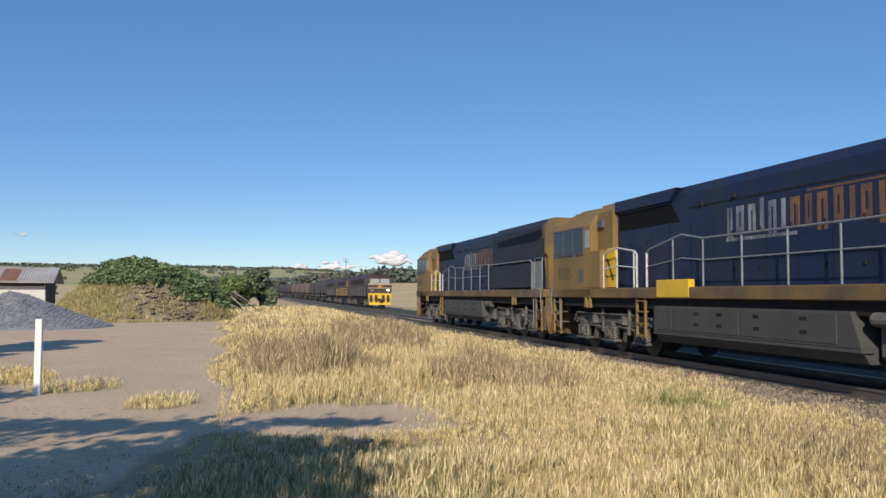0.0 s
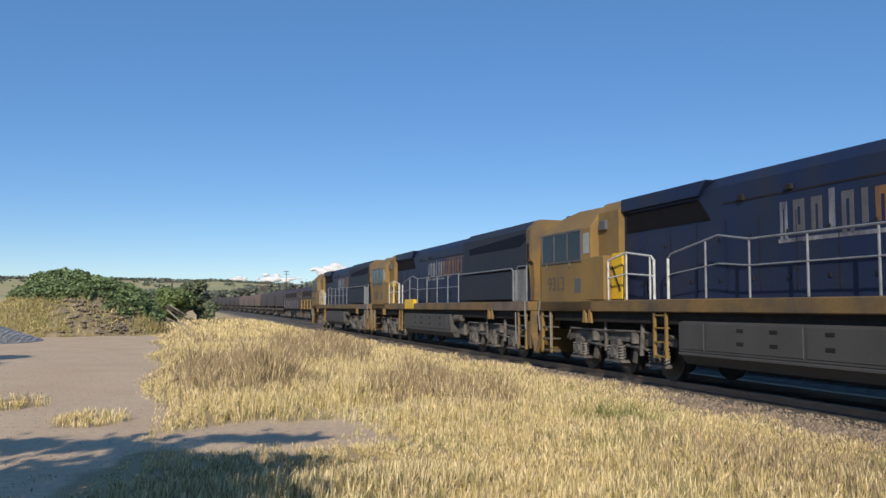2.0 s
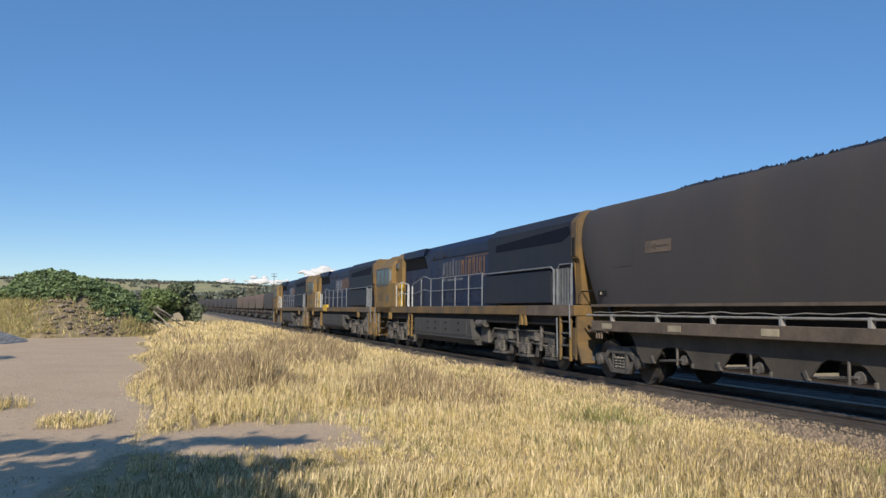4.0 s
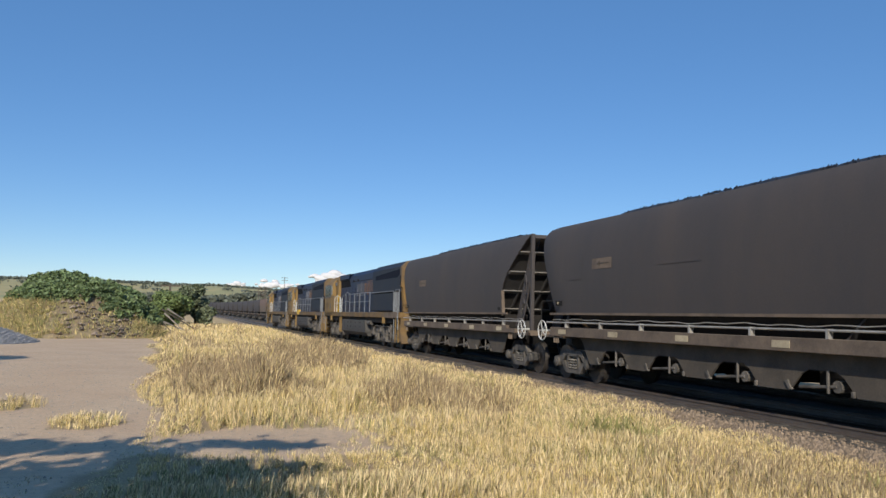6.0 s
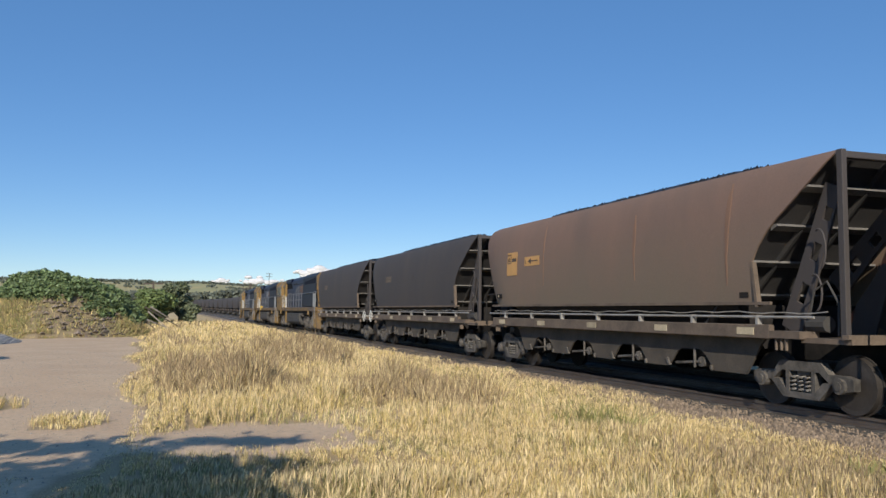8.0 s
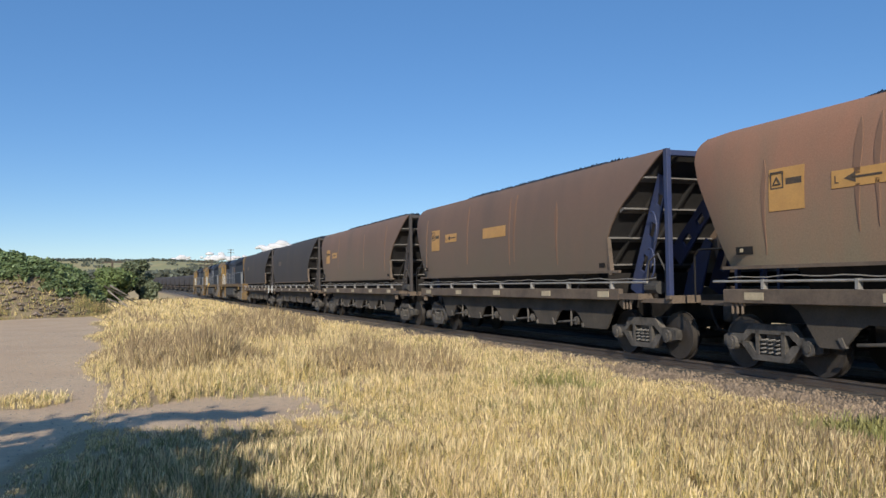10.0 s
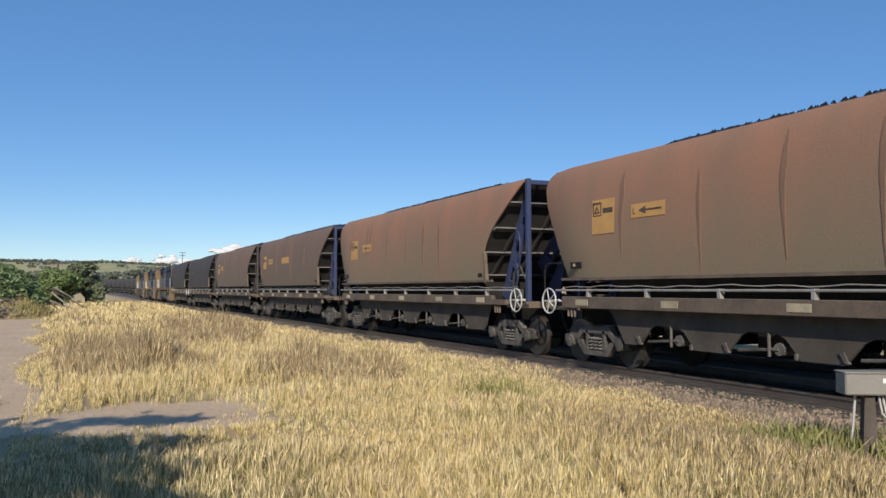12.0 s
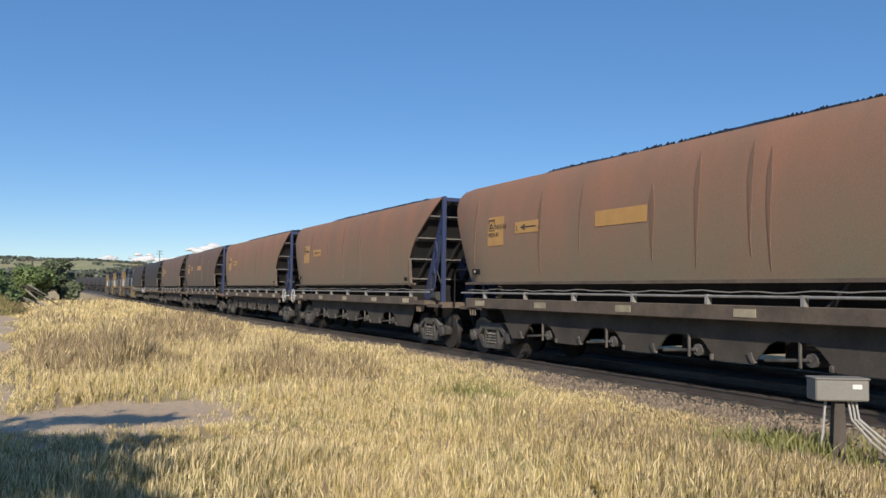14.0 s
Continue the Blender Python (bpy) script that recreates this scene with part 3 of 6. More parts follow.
    for x, p0, p1 in ((-1.02, Vector((0, -13.70, 1.30)), Vector((0, -14.76, 3.62))), (0.05, Vector((0, -13.60, 2.06)), Vector((0, -15.15, 3.40))), (1.02, Vector((0, -13.70, 1.30)), Vector((0, -14.76, 3.62)))):
        along = (p1 - p0).normalized()
        across = Vector((0, along.z, -along.y)) * -0.24
        bm = B()
        stations = [(0.0, 0), (0.16, 0), (0.20, 1), (0.34, 1), (0.38, 0), (0.46, 0), (0.50, 1), (0.62, 1), (0.66, 0), (0.73, 0), (0.77, 1), (0.86, 1), (0.90, 0), (1.0, 0)]
        for lo, hi in ((-1.0, -0.36), (0.36, 1.0)):
            q = [p0 + (p1 - p0) * k + across * (lo if lo < 0 else (hi - 0.55 * k)) for k in (0, 1)] + [p0 + (p1 - p0) * k + across * (hi if lo < 0 else lo) for k in (1, 0)]
            prism_x(bm, [(v.y, v.z) for v in q], x - 0.025, x + 0.025)
        for (k0, h0), (k1, h1) in zip(stations, stations[1:]):
            if not (h0 and h1):
                q = [p0 + (p1 - p0) * k + across * c for k, c in ((k0, -0.37), (k1, -0.37), (k1, 0.37), (k0, 0.37))]
                prism_x(bm, [(v.y, v.z) for v in q], x - 0.0245, x + 0.0245)
        part("brace", bm, M_NAVY, w, "dark blue slanted end brace with holes")
    part("brace_leg", prism_x(B(), [(-13.85, 1.2), (-14.05, 1.75), (-14.62, 2.42), (-14.80, 2.30), (-14.40, 1.2)], 0.02, 0.06), M_NAVY, w, "dark blue leg plate under the brace")
    for zc, hh, yc in ((2.62, 0.33, -14.52), (1.92, 0.30, -14.42)):
        bm = pipe(B(), [(-1.20, yc + 0.15 * math.cos(a), zc + hh * math.sin(a)) for a in np.linspace(1.2, 4.4, 12)], 0.018, 6)
        part("grab_handle", bm, M_NAVY, w, "bent dark blue grab handle")
    bm = pipe(B(), [(-1.2, -14.30, 1.55), (-1.25, -14.45, 1.95), (-1.2, -14.68, 2.1), (-1.15, -14.86, 1.75), (-1.15, -14.85, 1.25)], 0.020, 6)
    part("brake_hose", bm, M_TANK, w, "dusty bent hose")
    part("valve", rod(B(), (-1.05, -14.15, 1.42), (-1.05, -14.55, 1.42), 0.13, 10), M_TANK, w, "dusty brake cylinder on the end platform")
    # sill, platform ends and piping
    bm = B()
    for s in (-1, 1):
        box(bm, s * 1.30, s * 1.42, -1.25, -13.6, 1.16, 1.40, 0.012)
        box(bm, s * 1.02, s * 1.42, -13.6, -14.3, 1.18, 1.30)
    box(bm, -1.30, 1.30, -14.2, -15.25, 1.12, 1.20)
    box(bm, -1.05, 1.05, -0.2, -1.3, 1.10, 1.18)
    for s in (-1, 1):
        for i in range(3):
            rod(bm, (s * 1.36, -1.42 - 0.12 * i, 0.98), (s * 1.36, -1.42 - 0.12 * i, 1.17), 0.025, 6)
            rod(bm, (s * 1.36, -13.7 - 0.12 * i, 0.98), (s * 1.36, -13.7 - 0.12 * i, 1.17), 0.025, 6)
    box(bm, -1.36, 1.36, -15.12, -15.25, 1.20, 1.27)
    part("underframe", bm, M_SILL, w, "dusty brown side sills and end platform")
    for b in (2.0, 4.7, 7.5, 10.4, 13.0):
        bm = B()
        box(bm, -1.43, -1.4205, -b + 0.22, -b - 0.22, 1.22, 1.345)
        part("patch", bm, M_CREAM, w, "cream reflector patch")
    bm = B()
    pipe(bm, [(-1.40, -1.0, 1.53), (-1.40, -14.6, 1.53)], 0.022, 8)
    for b in np.arange(2.2, 13.6, 1.85):
        box(bm, -1.425, -1.33, -b - 0.03, -b + 0.03, 1.40, 1.56)
    part("brake_pipe", bm, M_PIPE, w, "pale brake pipe on brackets")
    bm = B()
    pts = [(-1.41, -1.4 - i * 0.3, 1.605 + 0.014 * math.sin(i * 1.7) - 0.010 * math.cos(i * 0.6)) for i in range(46)]
    pipe(bm, pts, 0.010, 5)
    part("cable", bm, M_PIPE, w, "loose pale cable")
    # skirts with four arches
    for s in (-1, 1):
        bm = B()
        top = 1.17
        arch = []
        ya, yb = -3.05, -12.75
        pts = [(ya + 0.55, top)]
        pts += [(ya + 0.35, 1.05), (ya, 0.56), (ya - 0.05, 0.50)]
        for c in (-4.3, -6.55, -8.8, -11.05):
            pts += [(c + 0.74, 0.50)] + [(c + 0.70, 0.55), (c + 0.46, 0.80), (c + 0.30, 0.88), (c - 0.30, 0.88), (c - 0.46, 0.80), (c - 0.70, 0.55)] + [(c - 0.74, 0.50)]
        pts += [(yb + 0.05, 0.50), (yb, 0.56), (yb - 0.35, 1.05), (yb - 0.5, top)]
        prism_x(bm, pts, s * 1.17, s * 1.13)
        part("skirt", bm, M_SKIRT, w, "scalloped coal-dusted skirt plate")
    for c in (-4.3, -6.55, -8.8, -11.05):
        bm = B()
        x = -1.16
        rod(bm, (x, c + 0.5, 0.58), (x, c - 0.32, 0.64), 0.028, 6)
        rod(bm, (x - 0.02, c - 0.15, 0.52), (x - 0.02, c - 0.15, 0.90), 0.026, 6)
        rod(bm, (x, c - 0.32, 0.64), (x + 0.35, c - 0.3, 0.64), 0.10, 10)
        prism_x(bm, [(c + 0.74, 0.52), (c + 0.68, 0.52), (c + 0.76, 0.68), (c + 0.83, 0.66)], x - 0.04, x + 0.02)
        box(bm, x - 0.05, x + 0.02, c - 0.70, c - 0.64, 0.50, 0.60, 0.01)
        part("door_gear", bm, M_BOGIE, w, "dusty door levers")
    # couplings and hoses
    for yy, sg in ((-0.15, 1), (-15.45, -1)):
        bm = B()
        box(bm, -0.12, 0.12, yy - 0.4 * (sg < 0) * 0 - 0.35, yy + 0.2, 0.80, 1.02, 0.02)
        box(bm, -0.22, 0.22, yy - 0.1, yy + 0.1, 0.74, 1.08, 0.04)
        part("coupler", bm, M_BOGIE, w, "dusty knuckle coupler")
    bm = B()
    pipe(bm, [(-0.5, -15.35, 1.05), (-0.52, -15.5, 0.8), (-0.5, -15.6, 0.62), (-0.35, -15.72, 0.55)], 0.03, 6)
    part("hose", bm, M_BLACK, w, "black air hose")
    # hand rail at the front platform
    bm = B()
    pipe(bm, [(-1.25, -0.30, 1.15), (-1.25, -0.30, 2.0), (-1.25, -0.42, 2.12), (-1.25, -1.2, 2.12)], 0.018, 6)
    part("front_rail", bm, M_BLACK, w, "thin dark hand rail")
    # coal heap
    rng = random.Random(7)
    verts, faces = [], []
    nx, ny = 7, 40
    for j in range(ny + 1):
        for i in range(nx + 1):
            u, v = i / nx * 2 - 1, j / ny
            end = min(1.0, v * 5.5, (1 - v) * 5.5)
            z = 3.92 + 0.52 * end * (1 - abs(u) ** 2.0) + rng.uniform(-0.03, 0.05) * (abs(u) < 0.99)
            verts.append((u * 1.14, -1.3 - v * 13.2, z))
    for j in range(ny):
        faces += [(j * (nx + 1) + i, j * (nx + 1) + i + 1, (j + 1) * (nx + 1) + i + 1, (j + 1) * (nx + 1) + i) for i in range(nx)]
    for i in range(900):
        x, v = rng.uniform(-0.95, 0.95), rng.uniform(0.1, 0.9)
        y = -1.3 - v * 13.2
        end = min(1.0, v * 5.5, (1 - v) * 5.5)
        z = 3.92 + 0.52 * end * (1 - abs(x / 1.14) ** 2.0)
        r = rng.uniform(0.025, 0.06)
        b = len(verts)
        verts += [(x + r, y, z), (x - r * 0.5, y + r, z), (x - r * 0.5, y - r, z), (x, y, z + r * 1.1)]
        faces += [(b, b + 1, b + 3), (b + 1, b + 2, b + 3), (b + 2, b, b + 3)]
    raw("coal_load", verts, faces, M_COAL, w, "heaped black coal")
    wagon_bogie(w, -1.95)
    wagon_bogie(w, -13.9)
    return w


def handwheel(w, y):
    bm = B()
    c0 = Vector((-1.42, y, 1.30))
    pts = [c0 + Vector((0, 0.27 * math.cos(t), 0.27 * math.sin(t))) for t in np.linspace(0, 2 * math.pi, 19)]
    pipe(bm, pts, 0.017, 6)
    for t in range(5):
        a = t * 2 * math.pi / 5
        rod(bm, c0, c0 + Vector((0, 0.27 * math.cos(a), 0.27 * math.sin(a))), 0.012, 5)
    rod(bm, c0, c0 + Vector((0.3, 0, 0)), 0.03, 8)
    part("handwheel", bm, M_CHROME, w, "pale grey brake handwheel")


def text_on(parent, body, size, m, mat, name, label=""):
    cu = bpy.data.curves.new(name, "FONT")
    cu.body, cu.size, cu.extrude = body, size, 0.002
    tmp = bpy.data.objects.new(name, cu)
    scene.collection.objects.link(tmp)
    dg = bpy.context.evaluated_depsgraph_get()
    me = bpy.data.meshes.new_from_object(tmp.evaluated_get(dg))
    bpy.data.objects.remove(tmp)
    me.materials.clear()
    me.materials.append(mat)
    ob = new(name, me)
    ob.parent = parent
    ob.matrix_basis = m
    return tagged(ob, label)


# a plane facing -x, with its writing running towards -y
SIDE = Matrix(((0, 0, -1, 0), (-1, 0, 0, 0), (0, 1, 0, 0), (0, 0, 0, 1)))


def at_side(x, y, z):
    return Matrix.Translation((x, y, z)) @ SIDE


def side_x(z):
    return -float(np.interp(z, [q[1] for q in W_SECTION], [q[0] for q in W_SECTION]))


def curved_patch(name, parent, mat, b0, b1, z0, z1, lift, label=""):
    """A thin sheet that follows the bulging wagon side."""
    lift += 0.004
    zs = np.linspace(z0, z1, 5)
    verts = [(side_x(z) - lift, -b, z) for z in zs for b in (b0, b1)] + [(side_x(z) - lift + 0.003, -b, z) for z in zs for b in (b0, b1)]
    faces = [(2 * i, 2 * i + 1, 2 * i + 3, 2 * i + 2) for i in range(4)] + [(10 + 2 * i, 12 + 2 * i, 13 + 2 * i, 11 + 2 * i) for i in range(4)]
    faces += [(0, 2, 12, 10), (2, 4, 14, 12), (4, 6, 16, 14), (6, 8, 18, 16), (1, 11, 13, 3), (3, 13, 15, 5), (5, 15, 17, 7), (7, 17, 19, 9), (0, 10, 11, 1), (8, 9, 19, 18)]
    return raw(name, verts, faces, mat, parent, label)


def wagon_marks(w, number, letter, long_plate, worn=False, ribs=(), seed=0):
    plate = M_DARKGREY if worn else M_PLATE
    p = curved_patch("data_panel", w, plate, 2.43, 3.17, 2.64, 3.32, 0.006, "orange data panel with lettering" if not worn else "overpainted data panel")
    if not worn:
        bm = B()
        x = side_x(3.1) - 0.012
        for y0, y1, z0, z1 in ((2.47, 2.75, 3.24, 3.265), (2.47, 2.75, 2.99, 3.015), (2.47, 2.495, 2.99, 3.265), (2.725, 2.75, 2.99, 3.265)):
            box(bm, x, x - 0.004, -y0, -y1, z0, z1)
        for a, b in (((2.53, 3.06), (2.61, 3.18)), ((2.61, 3.18), (2.69, 3.06)), ((2.69, 3.06), (2.53, 3.06))):
            rod(bm, (x - 0.003, -a[0], a[1]), (x - 0.003, -b[0], b[1]), 0.012, 5)
        part("emblem", bm, M_NUMBER, p, "black square emblem")
        if number:
            for k, (txt, z, y) in enumerate(number):
                text_on(p, txt, 0.15 if k else 0.17, at_side(side_x(z) - 0.013, -y, z), M_NUMBER, "lettering")
        else:
            for y0, y1, z0 in ((2.80, 3.12, 3.04), (2.48, 3.02, 2.88)):
                part("lettering_bar", box(B(), x, x - 0.003, -y0, -y1, z0, z0 + 0.10), M_NUMBER, p, "faded dark bar")
    q = curved_patch("arrow_panel", w, M_PLATE if not worn else M_SILL, 3.69, 4.66, 2.87, 3.13, 0.006, "orange panel with a black arrow")
    bm = B()
    x = side_x(3.0) - 0.012
    box(bm, x, x - 0.004, -4.05, -4.56, 2.985, 3.015)
    prism_x(bm, [(-3.92, 3.0), (-4.12, 3.075), (-4.12, 2.925)], x, x - 0.004)
    part("arrow", bm, M_NUMBER, q, "black arrow")
    if letter:
        text_on(q, letter, 0.17, at_side(x - 0.001, -3.74, 2.94), M_NUMBER, "lettering")
    if long_plate:
        curved_patch("blank_panel", w, M_PLATE if not worn else M_DARKGREY, 6.68, 8.2, 2.83, 3.13, 0.006, "plain orange panel")
    part_at = curved_patch("stencil_plate", w, M_BLACK, 1.62, 2.02, 1.98, 2.11, 0.004, "small black stencil plate")
    part("stencil_bar", box(B(), side_x(2.04) - 0.012, side_x(2.04) - 0.015, -1.72, -1.80, 2.02, 2.08), M_CREAM, part_at)
    curved_patch("stencil_plate", w, M_BLACK, 12.86, 13.10, 1.86, 1.96, 0.004, "small black stencil plate")
    rng = random.Random(seed)
    for b in ribs:
        crease_shade(w, b, rng)


def crease_shade(w, b, rng):
    """A dark strip painting the shade of a crease: it starts fine below the top, wanders and thins out towards the
    foot.
    """
    z0, z1, wide = rng.uniform(1.85, 2.3), rng.uniform(3.45, 3.95), rng.uniform(0.03, 0.08)
    verts, faces, n, drift = [], [], 12, 0.0
    for i in range(n + 1):
        k = i / n
        z = z1 + (z0 - z1) * k
        drift += rng.uniform(-0.012, 0.012)
        h = wide * (math.sin(math.pi * min(1.0, k * 1.6 + 0.04)) if k < 0.32 else 1.0 - 0.95 * (k - 0.32) / 0.68)
        verts += [(side_x(z) - 0.010, -b + drift - h, z), (side_x(z) - 0.010, -b + drift + h, z), (side_x(z) + 0.002, -b + drift - h, z), (side_x(z) + 0.002, -b + drift + h, z)]
    for i in range(n):
        a = 4 * i
        faces += [(a, a + 1, a + 5, a + 4), (a, a + 4, a + 6, a + 2), (a + 1, a + 3, a + 7, a + 5)]
    raw("stain", verts, faces, M_CREASE, w, "dark vertical strip, crease shade in its colour")


def loco_bogie(parent, y):
    bg = new("bogie")
    bg.parent = parent
    bg.location = (0, y, 0)
    bm = B()
    for s in (-1, 1):
        x0, x1 = s * 0.98, s * 1.12
        prism_x(bm, [(-2.55, 0.74), (-2.55, 0.92), (-2.1, 1.0), (2.1, 1.0), (2.55, 0.92), (2.55, 0.74), (2.1, 0.80), (1.3, 0.72), (0.55, 0.80), (-0.55, 0.80), (-1.3, 0.72), (-2.1, 0.80)], x0, x1)
        for ya in (-1.86, 0.0, 1.86):
            box(bm, s * 0.96, s * 1.22, ya - 0.17, ya + 0.17, 0.36, 0.72, 0.03)
            rod(bm, (s * 1.2, ya, 0.53), (s * 1.27, ya, 0.53), 0.12, 12)
            prism_x(bm, [(ya - 0.42, 0.30), (ya + 0.42, 0.30), (ya + 0.34, 0.36), (ya - 0.34, 0.36)], s * 1.0, s * 1.24)
            box(bm, s * 1.02, s * 1.2, ya - 0.2, ya + 0.2, 0.70, 0.86, 0.02)
        for ya in (-0.95, 0.95):
            rod(bm, (s * 1.15, ya, 1.02), (s * 1.15, ya, 0.78), 0.12, 12)
            rod(bm, (s * 1.18, ya - 0.5, 0.66), (s * 1.18, ya + 0.38, 0.72), 0.035, 8)
            prism_x(bm, [(ya - 0.1, 0.75), (ya + 0.1, 0.75), (ya + 0.22, 0.35), (ya + 0.08, 0.32)], s * 1.06, s * 1.14)
        pipe(bm, [(s * 1.19, -2.5, 0.98), (s * 1.19, -1.2, 1.05), (s * 1.19, 0.6, 1.04), (s * 1.19, 2.3, 1.06), (s * 1.19, 2.5, 0.8)], 0.028, 6)
        rod(bm, (s * 1.16, 0.45, 0.55), (s * 1.16, 0.45, 1.25), 0.05, 8)
        rod(bm, (s * 1.2, -1.25, 0.52), (s * 1.2, -1.32, 1.22), 0.055, 8)
    part("side_frames", bm, M_BOGIE, bg, "dusty grey bogie frames and brake rods")
    for s in (-1, 1):
        for ya in (-1.86, 0.0, 1.86):
            for d in (-0.27, 0.27):
                spring(bg, s * 1.14, ya + d, 0.37, 0.70, 0.075, M_SPRING, "dusty grey coil spring")
    for ya in (-1.86, 0.0, 1.86):
        wheelset(bg, ya, 0.51)
    return bg


def handrail(parent, pts, posts, foot, mat, label="pale tubular handrail", mid=True):
    bm = B()
    pipe(bm, pts, 0.024, 7)
    if mid:
        pipe(bm, [(x, y, foot + (z - foot) * 0.55) for x, y, z in pts], 0.018, 6)
    rail = part("handrail", bm, mat, parent, label)
    for x, y, z in posts:
        part("handrail_post", rod(B(), (x, y, foot), (x, y, z), 0.022, 7), mat, rail)
    return rail


def coal_loco(number, yellow_patch, faded=False):
    """A six-axle diesel: yellow cab, blue hood, radiator wings, tank and two bogies."""
    c = thing("diesel_locomotive", "blue and yellow diesel freight locomotive, dusty, heading the coal train", "locomotive", "locomotives of the coal train")
    # deck frame
    bm = B()
    box(bm, -1.45, 1.45, -0.35, -21.75, 1.50, 1.775, 0.02)
    part("deck_frame", bm, M_FRAME, c, "grimy yellow side sill")
    for s in (-1, 1):
        part("sill_plate", box(B(), s * 1.44, s * 1.454, -18.8, -21.6, 1.505, 1.77), M_SILL, c, "dust greyed sill plate")
    bm = B()
    box(bm, -0.75, 0.75, -0.4, -21.7, 1.0, 1.5)
    box(bm, -1.3, 1.3, -1.2, -20.6, 1.25, 1.5)
    part("underframe", bm, M_BLACK, c, "black centre sill and pipes")
    if yellow_patch:
        bm = B()
        box(bm, -1.462, -1.30, -7.55, -9.05, 1.53, 1.95, 0.015)
        part("fuel_filler_box", bm, M_BRIGHT, c, "clean yellow box on the sill")
    # cab
    prof = [(-0.30, 1.50), (-0.16, 2.62), (-0.50, 3.52), (-1.20, 4.0), (-2.25, 4.16), (-3.62, 4.13), (-3.62, 1.50)]
    bm = prism_x(B(), prof, -1.45, 1.45)
    for s in (-1, 1):
        cut(bm, (s * 1.45, 0, 3.62), Vector((s * 0.85, 0, 0.62)).normalized())
        cut(bm, (s * 1.45, -0.62, 2), Vector((s * 0.75, 0.62, 0)).normalized())
    bmesh.ops.bevel(bm, geom=bm.edges[:], offset=0.02, segments=1, affect="EDGES")
    cab = part("cab", bm, M_YELLOW, c, "dusty yellow cab shell")
    for s in (-1, 1):
        lab = "dark three-pane cab side window"
        for y0, y1 in ((0.80, 1.50), (1.57, 2.30), (2.37, 3.08)):
            bm = B()
            box(bm, s * 1.44, s * 1.462, -y0, -y1, 2.84, 3.55)
            part("side_window", bm, M_GLASS, cab, lab)
        bm = B()
        for z0, z1 in ((2.78, 2.83), (3.56, 3.61)):
            box(bm, s * 1.44, s * 1.475, -0.74, -3.14, z0, z1)
        for y in (0.77, 1.535, 2.335, 3.11):
            box(bm, s * 1.44, s * 1.475, -y + 0.025, -y - 0.025, 2.8, 3.6)
        for y in (1.1, 2.5):
            rod(bm, (s * 1.48, -y, 2.78), (s * 1.48, -y, 2.66), 0.02, 6)
        part("window_frame", bm, M_STRIPE, cab, "dark window frame")
        bm = B()
        box(bm, s * 1.44, s * 1.458, -3.24, -3.54, 2.96, 3.48)
        part("quarter_window", bm, M_PALEGLASS, cab, "quarter window with a pale painted reflection")
        bm = B()
        box(bm, s * 1.40, s * 1.456, -2.74, -3.08, 1.98, 2.34)
        part("vent", bm, M_STRIPE, cab, "grey vent plate")
        bm = B()
        box(bm, s * 1.0, s * 1.462, -3.20, -4.30, 1.78, 2.86, 0.02)
        part("side_locker", bm, M_YELLOW, c, "dusty yellow locker beside the cab")
        bm = B()
        box(bm, s * 1.19, s * 1.245, -4.31, -4.80, 1.80, 2.90, 0.01)
        part("side_door", bm, M_BRIGHT, c, "bright yellow access door")
        bm = B()
        pipe(bm, [(s * 1.26, -4.36, 2.6), (s * 1.26, -4.72, 2.0)], 0.02, 6)
        part("grab_bar", bm, M_BLACK, c, "black grab bar")
    for x0, x1 in ((-1.0, -0.05), (0.05, 1.0)):
        bm = B()
        prism_x(bm, [(-0.235, 2.72), (-0.47, 3.38), (-0.45, 3.385), (-0.215, 2.72)], x0, x1)
        part("windscreen", bm, M_GLASS, cab, "dark windscreen")
    if number:
        text_on(cab, number, 0.52, at_side(-1.458, -1.12, 2.06), M_NUMBER, "cab_number", "faded black fleet number")
    else:
        for y in (0.9, 1.2, 1.5, 1.8):
            bm = B()
            box(bm, -1.45, -1.458, -y, -y - 0.2, 2.10, 2.46)
            part("cab_number", bm, M_NUMBER, cab, "faded dark bar")
    for x in (-0.62, -0.42, -0.22):
        bm = rod(B(), (x, -0.95, 3.90), (x, -0.95, 4.12), 0.03, 8)
        rod(bm, (x, -0.72, 4.14), (x, -1.05, 4.14), 0.085, 10, 0.05)
        part("horn", bm, M_BLACK, cab, "black air horn")
    part("aerial", rod(B(), (0.2, -2.6, 4.12), (0.2, -2.6, 4.32), 0.02, 6), M_BLACK, cab, "thin black aerial")
    part("roof_box", box(B(), -0.7, -0.5, -2.9, -3.1, 4.11, 4.2, 0.01), M_BLACK, cab, "small black roof box")
    # yellow bulkhead behind the cab, then the long hood
    bm = B()
    prism_y(bm, [(-1.22, 1.77), (-1.22, 3.95), (-1.02, 4.19), (1.02, 4.19), (1.22, 3.95), (1.22, 1.77)], -3.62, -4.62)
    part("bulkhead_bay", bm, M_YELLOW, c, "soot-stained yellow bay behind the cab")
    bm = B()
    box(bm, -1.30, -1.20, -3.75, -4.1, 3.5, 3.75, 0.02)
    part("marker_box", bm, M_STRIPE, c, "dark marker box")
    bm = B()
    prism_y(bm, [(-1.06, 1.77), (-1.06, 3.98), (-0.92, 4.19), (0.92, 4.19), (1.06, 3.98), (1.06, 1.77)], -4.62, -21.4)
    hood = part("hood", bm, M_BLUE, c, "faded navy blue engine hood")
    bm = B()
